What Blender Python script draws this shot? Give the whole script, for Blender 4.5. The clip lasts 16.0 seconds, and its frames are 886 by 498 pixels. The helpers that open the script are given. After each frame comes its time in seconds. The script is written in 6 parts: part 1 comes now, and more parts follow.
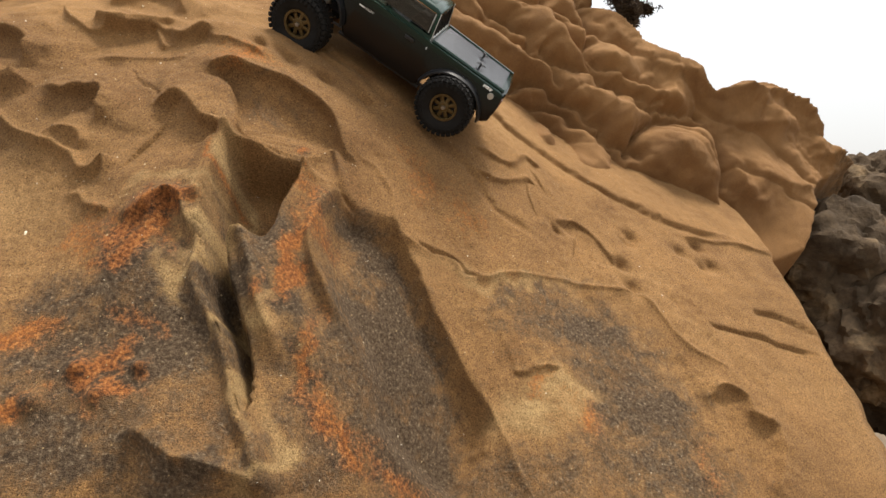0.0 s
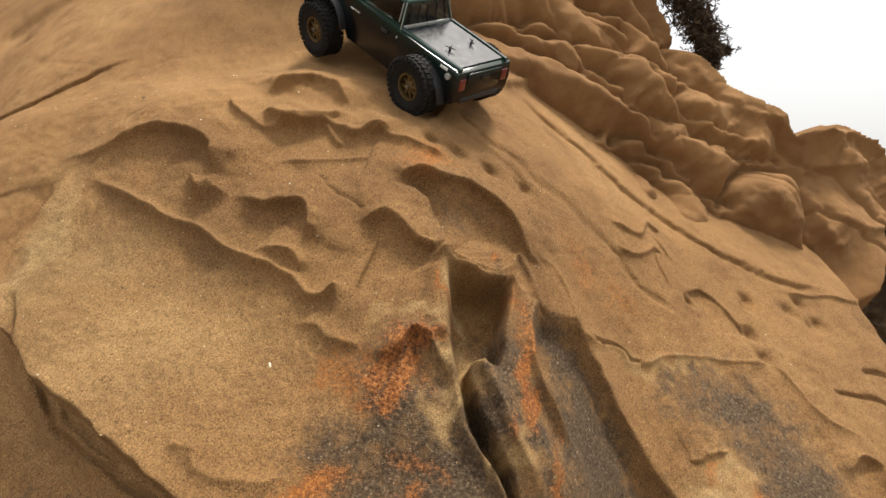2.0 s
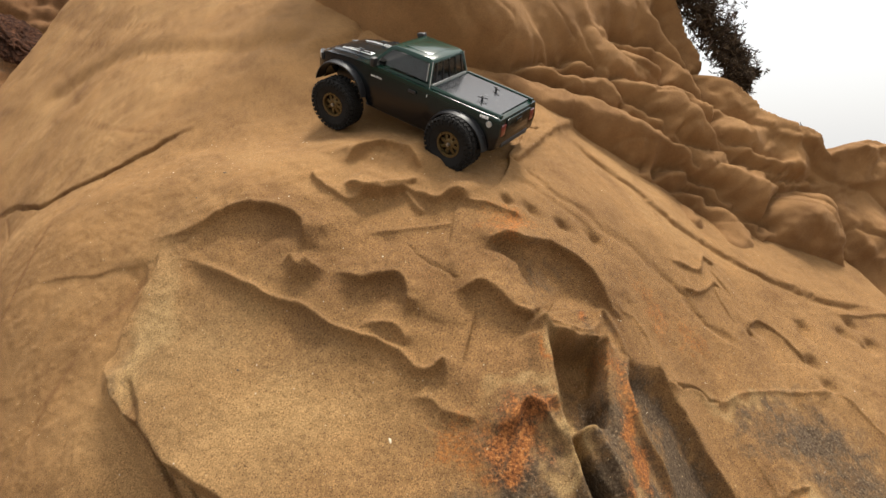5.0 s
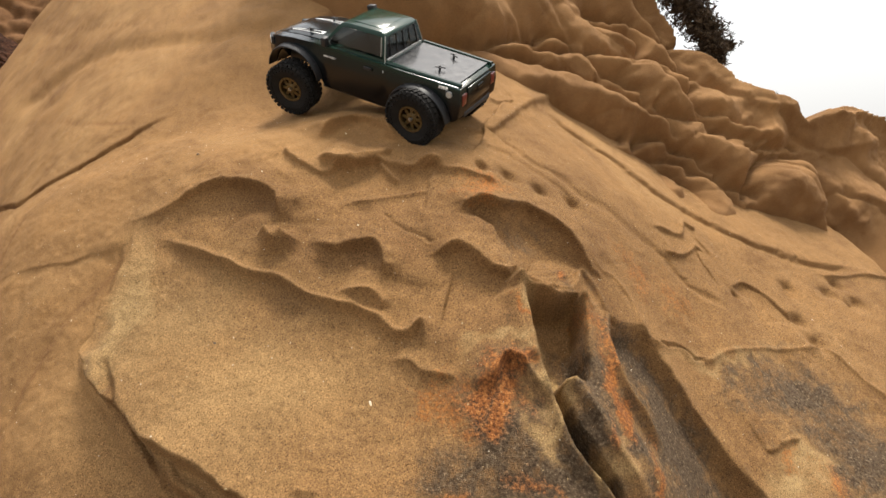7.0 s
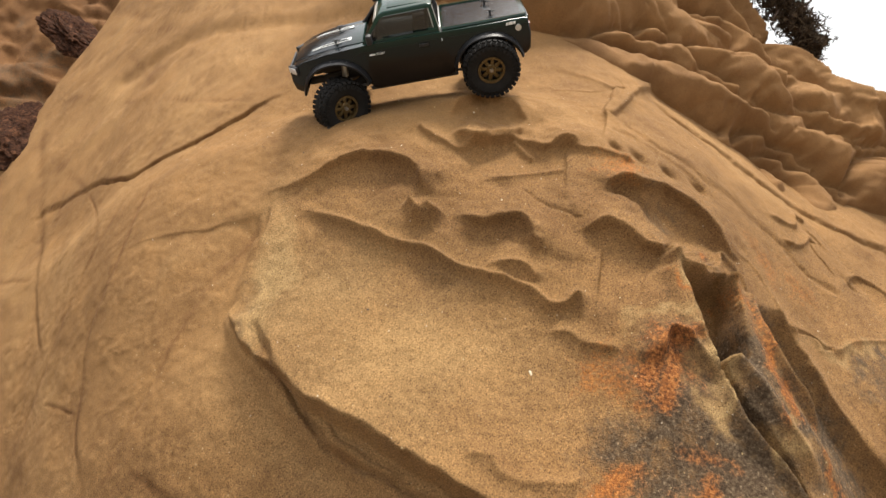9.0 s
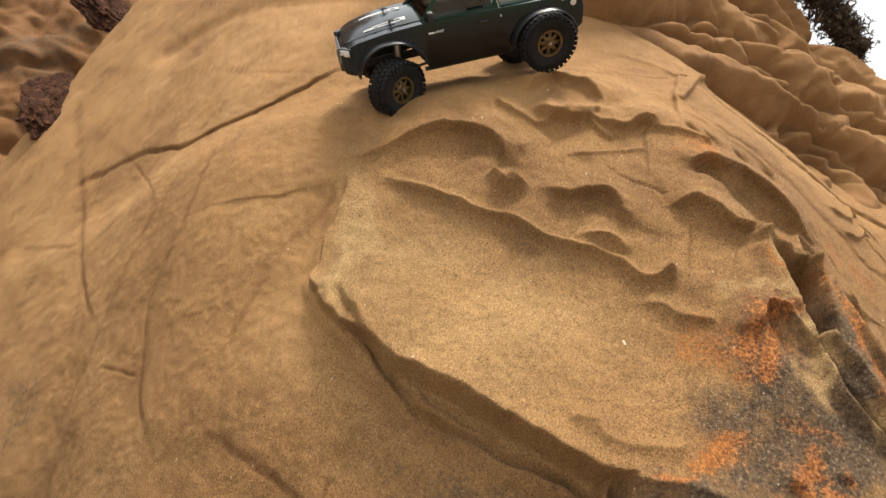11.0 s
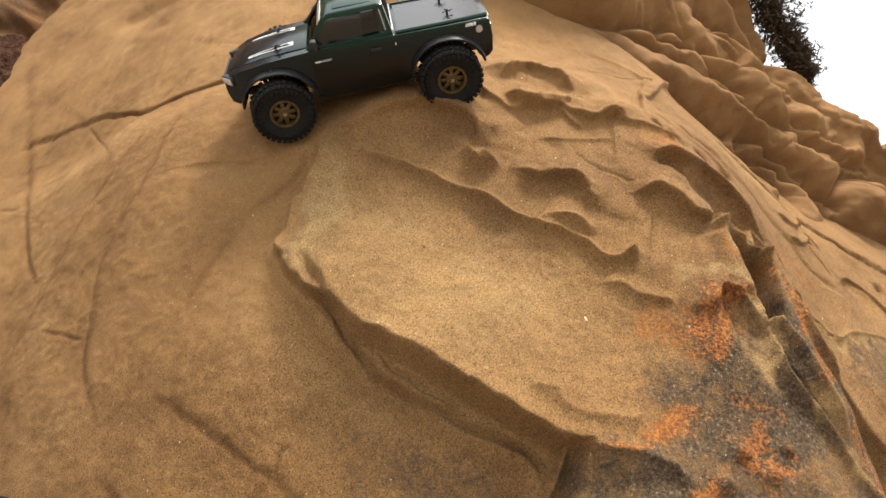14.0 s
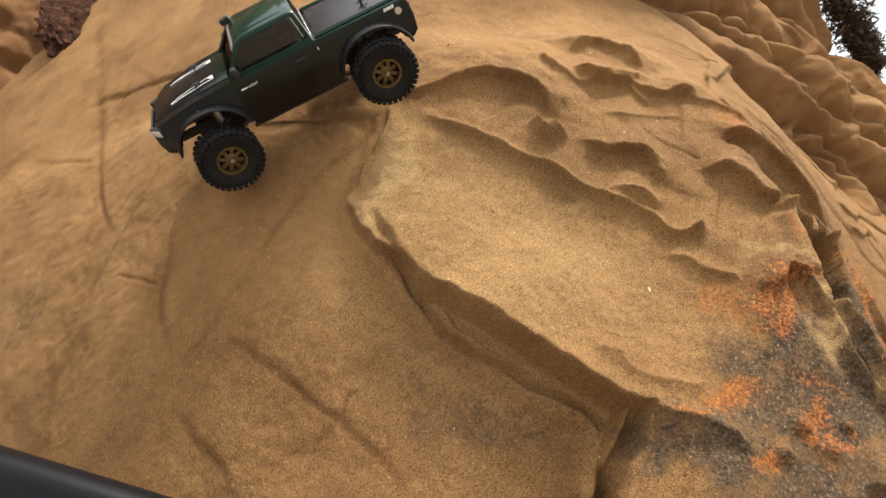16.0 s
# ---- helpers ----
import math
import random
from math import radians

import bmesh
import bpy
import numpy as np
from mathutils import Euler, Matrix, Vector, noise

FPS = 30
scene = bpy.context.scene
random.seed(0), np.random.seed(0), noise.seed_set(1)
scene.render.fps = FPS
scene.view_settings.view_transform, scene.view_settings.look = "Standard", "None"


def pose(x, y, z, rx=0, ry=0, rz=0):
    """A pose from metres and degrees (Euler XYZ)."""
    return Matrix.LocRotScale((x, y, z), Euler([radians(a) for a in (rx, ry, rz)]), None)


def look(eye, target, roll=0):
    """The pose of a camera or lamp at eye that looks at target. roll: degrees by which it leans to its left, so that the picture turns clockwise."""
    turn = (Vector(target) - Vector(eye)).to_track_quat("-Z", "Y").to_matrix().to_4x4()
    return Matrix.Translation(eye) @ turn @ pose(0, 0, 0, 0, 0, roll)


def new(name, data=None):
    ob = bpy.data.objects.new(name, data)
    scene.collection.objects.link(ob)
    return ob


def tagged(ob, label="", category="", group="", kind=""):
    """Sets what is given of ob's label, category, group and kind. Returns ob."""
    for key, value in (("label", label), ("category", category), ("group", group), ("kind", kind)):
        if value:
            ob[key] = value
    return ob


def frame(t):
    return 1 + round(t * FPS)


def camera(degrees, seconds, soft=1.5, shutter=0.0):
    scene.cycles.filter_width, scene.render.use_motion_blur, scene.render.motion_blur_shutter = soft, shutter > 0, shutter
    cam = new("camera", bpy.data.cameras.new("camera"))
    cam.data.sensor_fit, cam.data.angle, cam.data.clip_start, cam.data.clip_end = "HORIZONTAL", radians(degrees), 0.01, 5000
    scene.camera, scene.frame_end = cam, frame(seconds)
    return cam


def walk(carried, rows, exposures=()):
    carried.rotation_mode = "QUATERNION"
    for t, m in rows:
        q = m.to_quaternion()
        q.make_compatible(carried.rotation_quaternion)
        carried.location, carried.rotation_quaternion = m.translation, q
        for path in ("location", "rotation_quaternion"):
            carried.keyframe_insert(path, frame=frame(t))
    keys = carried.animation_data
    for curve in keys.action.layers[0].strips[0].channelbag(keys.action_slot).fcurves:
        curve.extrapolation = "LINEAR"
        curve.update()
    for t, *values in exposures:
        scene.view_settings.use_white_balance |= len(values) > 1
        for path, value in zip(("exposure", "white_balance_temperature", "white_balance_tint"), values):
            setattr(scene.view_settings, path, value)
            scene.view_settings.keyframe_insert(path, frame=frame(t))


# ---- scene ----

# ---------------------------------------------------------------- camera
cam = camera(76.0, 16.0)
CAM_ROWS = [
    (0.0, -0.0001, 0.0001, 1.4000, 84.08, -1.42, 0.18),
    (0.5, -0.0637, -0.0029, 1.4201, 83.64, -1.28, -0.53),
    (1.0, -0.1462, -0.0046, 1.4449, 83.82, -0.80, -1.09),
    (1.5, -0.2280, -0.0070, 1.4825, 83.88, -0.80, -1.05),
    (2.0, -0.3708, -0.0063, 1.6252, 81.05, -1.27, -2.31),
    (2.5, -0.4429, -0.0142, 1.7327, 79.50, -1.12, -1.36),
    (3.0, -0.4669, -0.0144, 1.7806, 79.21, -0.67, -0.92),
    (3.5, -0.5812, 0.0050, 1.8278, 78.93, -0.79, -3.24),
    (4.0, -0.6460, -0.0077, 1.7973, 80.43, -0.36, -5.00),
    (4.5, -0.5563, -0.0196, 1.7699, 80.98, 0.72, -3.55),
    (7.0, -0.4997, -0.0316, 1.6672, 81.87, 4.46, -3.72),
    (7.5, -0.5392, -0.0347, 1.6620, 81.80, 4.73, -4.17),
    (8.0, -0.5538, -0.0353, 1.6430, 82.08, 4.48, -2.93),
    (8.5, -0.6133, -0.0312, 1.6410, 82.05, 3.76, -1.90),
    (9.0, -0.7241, -0.0345, 1.6373, 82.05, 2.81, -1.66),
    (9.5, -0.7826, -0.0430, 1.6331, 82.00, 2.11, -1.01),
    (10.0, -0.8124, -0.0465, 1.6199, 81.93, 1.77, -0.67),
    (12.5, -0.9651, -0.0157, 1.5568, 82.75, -2.49, -5.75),
    (13.0, -0.9477, -0.0273, 1.5566, 82.77, -2.82, -6.14),
    (13.5, -0.9370, -0.0401, 1.5357, 83.10, -3.12, -6.34),
    (14.0, -0.9080, -0.0446, 1.5257, 83.14, -3.31, -6.19),
    (14.5, -0.9537, -0.0460, 1.5079, 83.27, -3.58, -7.23),
    (15.0, -0.9387, -0.0475, 1.4974, 83.31, -3.72, -7.01),
    (15.5, -0.9239, -0.0562, 1.4939, 82.93, -4.24, -5.36),
    (16.0, -0.9771, -0.0733, 1.4907, 81.18, -6.20, -3.09),
]
EXPOSURE = [(0.0, -0.27), (2.0, -0.23), (4.5, -0.20), (7.0, -0.14), (9.0, -0.03), (12.5, 0.09), (16.0, 0.07)]
walk(cam, [(t, pose(x, y, z, rx, ry, rz)) for t, x, y, z, rx, ry, rz in CAM_ROWS], EXPOSURE)

# ---------------------------------------------------------------- light: overcast sky with a veiled sun
world = bpy.data.worlds.new("overcast")
scene.world = world
world.use_nodes = True
wt = world.node_tree
wt.nodes.clear()
w_out = wt.nodes.new("ShaderNodeOutputWorld")
w_bg = wt.nodes.new("ShaderNodeBackground")
w_sky = wt.nodes.new("ShaderNodeTexSky")
w_sky.sky_type = "NISHITA"
w_sky.sun_disc = False
w_sky.sun_elevation = radians(75)
w_sky.sun_rotation = radians(52)
w_sky.dust_density = 6.0
w_mix = wt.nodes.new("ShaderNodeMix")
w_mix.data_type = "RGBA"
w_mix.inputs[0].default_value = 0.86
wt.links.new(w_sky.outputs[0], w_mix.inputs[6])
w_mix.inputs[7].default_value = (3.3, 3.28, 3.22, 1)
# an overcast sky is brighter overhead than at the horizon
w_co = wt.nodes.new("ShaderNodeTexCoord")
w_sep = wt.nodes.new("ShaderNodeSeparateXYZ")
wt.links.new(w_co.outputs["Generated"], w_sep.inputs[0])
w_up = wt.nodes.new("ShaderNodeMath")
w_up.operation, w_up.use_clamp = "MULTIPLY", True
wt.links.new(w_sep.outputs[2], w_up.inputs[0])
w_up.inputs[1].default_value = 1.0
w_rise = wt.nodes.new("ShaderNodeMath")
w_rise.operation = "MULTIPLY_ADD"
wt.links.new(w_up.outputs[0], w_rise.inputs[0])
w_rise.inputs[1].default_value = 0.95
w_rise.inputs[2].default_value = 1.15
w_scale = wt.nodes.new("ShaderNodeVectorMath")
w_scale.operation = "SCALE"
wt.links.new(w_mix.outputs[2], w_scale.inputs[0])
wt.links.new(w_rise.outputs[0], w_scale.inputs["Scale"])
wt.links.new(w_scale.outputs[0], w_bg.inputs[0])
w_bg.inputs[1].default_value = 0.29
wt.links.new(w_bg.outputs[0], w_out.inputs[0])

sun_data = bpy.data.lights.new("veiled_sun", "SUN")
sun_data.energy = 5.6
sun_data.angle = radians(14)
sun_data.color = (1.0, 0.94, 0.84)
sun = new("veiled_sun", sun_data)
sun.matrix_world = look((1.3, 1.9, 7.0), (0, 0.9, 1.0))


# ---------------------------------------------------------------- materials
def material(name):
    m = bpy.data.materials.new(name)
    m.use_nodes = True
    return m, m.node_tree, m.node_tree.nodes["Principled BSDF"]


def node(tree, kind, **values):
    n = tree.nodes.new(kind)
    for key, value in values.items():
        n.inputs[key].default_value = value
    return n


def noise_tex(tree, scale, detail=4.0, rough=0.55, coords=None, distort=0.0):
    n = node(tree, "ShaderNodeTexNoise", Scale=scale, Detail=detail, Roughness=rough, Distortion=distort)
    if coords is not None:
        tree.links.new(coords, n.inputs["Vector"])
    return n


def ramp(tree, source, stops):
    r = tree.nodes.new("ShaderNodeValToRGB")
    while len(r.color_ramp.elements) < len(stops):
        r.color_ramp.elements.new(0.5)
    for e, (p, c) in zip(r.color_ramp.elements, stops):
        e.position = p
        e.color = (*c, 1) if len(c) == 3 else c
    tree.links.new(source, r.inputs[0])
    return r


def mix(tree, fac, a, b, mode="MIX"):
    m = tree.nodes.new("ShaderNodeMix")
    m.data_type, m.blend_type = "RGBA", mode
    for value, socket in ((fac, 0), (a, 6), (b, 7)):
        if isinstance(value, (int, float)):
            m.inputs[socket].default_value = value
        elif isinstance(value, tuple):
            m.inputs[socket].default_value = (*value, 1)
        else:
            tree.links.new(value, m.inputs[socket])
    return m.outputs[2]


def math_node(tree, op, a, b=0.0, clamp=False):
    m = tree.nodes.new("ShaderNodeMath")
    m.operation, m.use_clamp = op, clamp
    for i, value in enumerate((a, b)):
        if isinstance(value, (int, float)):
            m.inputs[i].default_value = value
        else:
            tree.links.new(value, m.inputs[i])
    return m.outputs[0]


def bump(tree, height, strength, distance, below=None):
    b = node(tree, "ShaderNodeBump", Strength=strength, Distance=distance)
    tree.links.new(height, b.inputs["Height"])
    if below is not None:
        tree.links.new(below, b.inputs["Normal"])
    return b.outputs[0]


def sandstone(name, warm=1.0, lichen=True, shade=1.0):
    """Weathered tan sandstone: grains, iron staining, pale and brown patches, grey crust and orange lichen by the mesh's own layers."""
    m, t, p = material(name)
    co = t.nodes.new("ShaderNodeTexCoord").outputs["Object"]
    large = noise_tex(t, 2.2, 5, 0.6, co, 0.15)
    patch = noise_tex(t, 9.0, 5, 0.62, co, 0.15)
    fine = noise_tex(t, 560.0, 3, 0.65, co)
    grit = noise_tex(t, 900.0, 2, 0.5, co)
    base = ramp(t, large.outputs[0], [(0.28, (0.184 * warm, 0.098, 0.037)), (0.5, (0.238 * warm, 0.129, 0.049)), (0.74, (0.300 * warm, 0.174, 0.072))]).outputs[0]
    if shade != 1.0:
        base = mix(t, 1.0, base, (shade, shade, shade), "MULTIPLY")
    tone = ramp(t, patch.outputs[0], [(0.30, (0.76, 0.72, 0.68)), (0.48, (1, 1, 1)), (0.70, (1.14, 1.13, 1.10))]).outputs[0]
    col = mix(t, 0.85, base, tone, "MULTIPLY")
    cells = node(t, "ShaderNodeTexVoronoi", Scale=620.0)
    t.links.new(co, cells.inputs["Vector"])
    bw = t.nodes.new("ShaderNodeRGBToBW")
    t.links.new(cells.outputs["Color"], bw.inputs[0])
    mixed = math_node(t, "ADD", math_node(t, "MULTIPLY", fine.outputs[0], 0.55), math_node(t, "MULTIPLY", bw.outputs[0], 0.45))
    grain = ramp(t, mixed, [(0.28, (0.34, 0.29, 0.25)), (0.42, (0.88, 0.87, 0.85)), (0.58, (1.12, 1.12, 1.10)), (0.72, (1.70, 1.66, 1.58))]).outputs[0]
    at = t.nodes.new("ShaderNodeAttribute")
    at.attribute_name = "growth"
    speckle = noise_tex(t, 150.0, 4, 0.7, co)
    grain = mix(t, 0.18, grain, ramp(t, speckle.outputs[0], [(0.32, (0.62, 0.57, 0.52)), (0.47, (1, 1, 1)), (0.66, (1.24, 1.22, 1.16))]).outputs[0], "MULTIPLY")
    col = mix(t, at.outputs["Alpha"], col, grain, "MULTIPLY")
    rough_h = math_node(t, "ADD", math_node(t, "MULTIPLY", fine.outputs[0], 0.7), math_node(t, "MULTIPLY", grit.outputs[0], 0.3))
    if lichen:
        sep = t.nodes.new("ShaderNodeSeparateColor")
        t.links.new(at.outputs["Color"], sep.inputs[0])
        blot = noise_tex(t, 60.0, 6, 0.72, co, 0.3)
        speck = noise_tex(t, 190.0, 5, 0.75, co)
        blot2 = noise_tex(t, 24.0, 5, 0.7, co, 0.8)
        # pale bare sand where the stone is freshly worn
        col = mix(t, math_node(t, "MULTIPLY", sep.outputs[2], 0.75, True), col, mix(t, 0.8, (0.44, 0.305, 0.140), grain, "MULTIPLY"))
        # grey crust
        g = math_node(t, "MULTIPLY", math_node(t, "SUBTRACT", math_node(t, "ADD", sep.outputs[0], math_node(t, "ADD", math_node(t, "MULTIPLY", blot.outputs[0], 0.7), math_node(t, "MULTIPLY", blot2.outputs[0], 0.9))), 1.06), 2.6, True)
        crust = ramp(t, speck.outputs[0], [(0.30, (0.018, 0.011, 0.006)), (0.45, (0.064, 0.041, 0.023)), (0.57, (0.120, 0.083, 0.048)), (0.72, (0.36, 0.28, 0.185))]).outputs[0]
        col = mix(t, math_node(t, "MULTIPLY", g, 0.94), col, crust)
        # orange lichen
        o = math_node(t, "MULTIPLY", math_node(t, "SUBTRACT", math_node(t, "ADD", sep.outputs[1], math_node(t, "ADD", math_node(t, "MULTIPLY", speck.outputs[0], 1.6), math_node(t, "MULTIPLY", blot.outputs[0], 1.1))), 1.66), 2.1, True)
        rust = ramp(t, speck.outputs[0], [(0.34, (0.07, 0.026, 0.010)), (0.48, (0.26, 0.082, 0.018)), (0.58, (0.46, 0.155, 0.028)), (0.72, (0.64, 0.29, 0.08))]).outputs[0]
        col = mix(t, math_node(t, "MULTIPLY", o, 0.74), col, rust)
        rough_h = math_node(t, "ADD", rough_h, math_node(t, "MULTIPLY", math_node(t, "MULTIPLY", speck.outputs[0], sep.outputs[0]), 1.2))
    vein = t.nodes.new("ShaderNodeAttribute")
    vein.attribute_name = "veins"
    col = mix(t, vein.outputs["Fac"], col, mix(t, 1.0, col, (0.52, 0.42, 0.34), "MULTIPLY"))
    t.links.new(col, p.inputs["Base Color"])
    p.inputs["Roughness"].default_value = 0.93
    p.inputs["Specular IOR Level"].default_value = 0.25
    n = bump(t, patch.outputs[0], 0.18, 0.010)
    n = bump(t, math_node(t, "MULTIPLY", rough_h, math_node(t, "ADD", math_node(t, "MULTIPLY", at.outputs["Alpha"], 0.8), 0.2)), 1.0, 0.0052, n)
    t.links.new(n, p.inputs["Normal"])
    return m


def simple(name, colour, rough=0.5, metal=0.0, vary=0.12, scale=60.0, bump_d=0.0, coat=0.0, spec=0.5):
    """A paint, plastic or metal with slight wear in tone and gloss."""
    m, t, p = material(name)
    co = t.nodes.new("ShaderNodeTexCoord").outputs["Object"]
    n1 = noise_tex(t, scale, 5, 0.6, co)
    c = ramp(t, n1.outputs[0], [(0.3, tuple(v * (1 - vary) for v in colour)), (0.7, tuple(min(1, v * (1 + vary)) for v in colour))]).outputs[0]
    t.links.new(c, p.inputs["Base Color"])
    r = math_node(t, "ADD", math_node(t, "MULTIPLY", n1.outputs[0], 0.25), rough - 0.12, True)
    t.links.new(r, p.inputs["Roughness"])
    p.inputs["Metallic"].default_value = metal
    p.inputs["Coat Weight"].default_value = coat
    p.inputs["Specular IOR Level"].default_value = spec
    if bump_d:
        n2 = noise_tex(t, scale * 6, 3, 0.6, co)
        t.links.new(bump(t, n2.outputs[0], 0.5, bump_d), p.inputs["Normal"])
    return m


STONE = sandstone("sandstone")
CLIFF_STONE = sandstone("cliff_sandstone", 1.04, shade=0.86)


def window_glass(name, tint):
    """Thin see-through plastic with a faint gloss."""
    m = bpy.data.materials.new(name)
    m.use_nodes = True
    t = m.node_tree
    t.nodes.clear()
    out = t.nodes.new("ShaderNodeOutputMaterial")
    clear = t.nodes.new("ShaderNodeBsdfTransparent")
    clear.inputs[0].default_value = (*tint, 1)
    gloss = t.nodes.new("ShaderNodeBsdfGlossy")
    gloss.inputs["Roughness"].default_value = 0.08
    blend = t.nodes.new("ShaderNodeMixShader")
    blend.inputs[0].default_value = 0.06
    t.links.new(clear.outputs[0], blend.inputs[1])
    t.links.new(gloss.outputs[0], blend.inputs[2])
    t.links.new(blend.outputs[0], out.inputs[0])
    return m


# ---------------------------------------------------------------- relief of the rock
def spline(points, steps=8):
    """A smooth line through the given points."""
    p = np.array(points, float)
    if len(p) < 3:
        return p
    q = np.vstack([2 * p[0] - p[1], p, 2 * p[-1] - p[-2]])
    s = np.linspace(0, 1, steps, endpoint=False)[:, None]
    out = []
    for a, b, c, d in zip(q[:-3], q[1:-2], q[2:-1], q[3:]):
        out.append(0.5 * (2 * b + (c - a) * s + (2 * a - 5 * b + 4 * c - d) * s ** 2 + (3 * b - a - 3 * c + d) * s ** 3))
    return np.vstack(out + [p[-1:]])


def lattice(x, y, seed):
    """Smooth value noise in -1..1 with cells of one unit."""
    rng = np.random.RandomState(seed)
    table = rng.rand(256, 256) * 2 - 1
    xi, yi = np.floor(x).astype(int), np.floor(y).astype(int)
    fx, fy = x - xi, y - yi
    fx, fy = fx * fx * (3 - 2 * fx), fy * fy * (3 - 2 * fy)
    g = lambda i, j: table[(xi + i) % 256, (yi + j) % 256]
    return (g(0, 0) * (1 - fx) + g(1, 0) * fx) * (1 - fy) + (g(0, 1) * (1 - fx) + g(1, 1) * fx) * fy


def clouds(x, y, scale, octaves=4, gain=0.5, seed=1):
    total, amp = 0.0, 1.0
    for k in range(octaves):
        total = total + amp * lattice(x / scale + 17.3 * k, y / scale - 9.1 * k, seed + k)
        scale, amp = scale / 2.03, amp * gain
    return total


def smooth(x, a, b):
    s = np.clip((x - a) / (b - a), 0, 1)
    return s * s * (3 - 2 * s)


class Relief:
    """A sheet of heights over a plane, shaped by lips, ridges, cracks and hollows."""

    def __init__(self, us, vs):
        self.us, self.vs = us, vs
        self.u, self.v = np.meshgrid(us, vs)
        self.w, self.du, self.dv = np.zeros_like(self.u), np.zeros_like(self.u), np.zeros_like(self.u)

    def window(self, line, reach):
        lo, hi = line.min(0) - reach, line.max(0) + reach
        i0, i1 = np.searchsorted(self.us, (lo[0], hi[0]))
        j0, j1 = np.searchsorted(self.vs, (lo[1], hi[1]))
        return slice(j0, j1), slice(i0, i1)

    def field(self, points, reach, wander=0.0, seed=3, rough=0.12):
        """Window, signed distance (positive to the right of the line's direction) and place along it, 0 to 1."""
        line = spline(points)
        win = self.window(line, reach)
        u, v = self.u[win], self.v[win]
        if wander:
            u = u + wander * clouds(u, v, 0.05, 3, 0.6, seed)
            v = v + wander * clouds(u, v, 0.05, 3, 0.6, seed + 7)
            u = u + rough * wander * clouds(u, v, 0.014, 2, 0.6, seed + 11)
        best = np.full(u.shape, 1e9)
        sign = np.ones(u.shape)
        along = np.zeros(u.shape)
        nx, ny = np.zeros(u.shape), np.zeros(u.shape)
        seg = np.linalg.norm(np.diff(line, axis=0), axis=1)
        run = np.concatenate([[0], np.cumsum(seg)])
        for k, (a, b) in enumerate(zip(line[:-1], line[1:])):
            d = b - a
            s = np.clip(((u - a[0]) * d[0] + (v - a[1]) * d[1]) / max(d @ d, 1e-12), 0, 1)
            px, py = u - a[0] - s * d[0], v - a[1] - s * d[1]
            r = px * px + py * py
            near = r < best
            best = np.where(near, r, best)
            sign = np.where(near, np.where(d[0] * py - d[1] * px > 0, -1.0, 1.0), sign)
            along = np.where(near, (run[k] + s * seg[k]) / run[-1], along)
            nx, ny = np.where(near, d[1] / seg[k], nx), np.where(near, -d[0] / seg[k], ny)
        self.side = nx, ny
        return win, np.sqrt(best) * sign, along

    def push(self, win, amount):
        """Moves the surface sideways, to the right of the line last laid: an overhang."""
        self.du[win] += amount * self.side[0]
        self.dv[win] += amount * self.side[1]

    def basin(self, points, depth, edge):
        """Sinks the inside of a closed outline by depth, over a wall as wide as edge."""
        ring = list(points) + [points[0]]
        win, d, s = self.field(ring, 4 * edge + 0.02, 0.003)
        u, v = self.u[win], self.v[win]
        inside = np.zeros(u.shape, bool)
        line = spline(ring)
        for (x0, y0), (x1, y1) in zip(line[:-1], line[1:]):
            if y0 != y1:
                inside ^= ((y0 > v) != (y1 > v)) & (u < (x1 - x0) * (v - y0) / (y1 - y0) + x0)
        self.w[win] -= depth * smooth(np.where(inside, np.abs(d), -np.abs(d)), -0.2 * edge, edge)

    def lip(self, points, drop, reach, lift=0.0, face=0.014, ends=(0.12, 0.12), wander=0.006, body=0.05, crest=0.55, over=0.0):
        """A crest that rises gently on the line's left and falls off in a scooped face on its right, into a hollow that comes back within reach."""
        far = max(reach * 4.2, body * 3.5)
        win, d, s = self.field(points, far, wander)
        fade = smooth(s, -0.001, ends[0]) * smooth(1 - s, -0.001, ends[1]) * (1 - smooth(np.abs(d), 0.55 * far, 0.98 * far))
        local = reach * (0.30 + 1.0 * np.sin(np.pi * np.clip(s, 0.02, 0.98)))
        right, left = np.maximum(d, 0), np.maximum(-d, 0)
        u, v = self.u[win], self.v[win]
        high = 0.50 * (lift + crest * drop) * (1 + 0.22 * clouds(u, v, 0.045, 3, 0.6, 57))
        rise = np.where(d > 0, np.exp(-(right / (1.6 * face)) ** 0.9), np.exp(-np.sqrt((left / body) ** 2 + 0.002) + 0.0447))
        bowl = (right / local) * np.exp(1 - right / local)
        # the hardened edge stands a little proud
        rim = 0.003 * np.exp(-(np.abs(d + 0.002) / 0.005) ** 1.6)
        self.w[win] += fade * (high * rise + rim - 0.3 * (1 - crest) * drop * bowl)
        if over:
            self.push(win, fade * over * np.exp(-(d / 0.010) ** 2))

    def ridge(self, points, height, width, wander=0.004, ends=(0.15, 0.15), sharp=1.3):
        win, d, s = self.field(points, width * 5, wander)
        fade = smooth(s, -0.001, ends[0]) * smooth(1 - s, -0.001, ends[1]) * (1 - smooth(np.abs(d), 3 * width, 4.9 * width))
        self.w[win] += fade * height * np.exp(-(np.abs(d) / width) ** sharp)

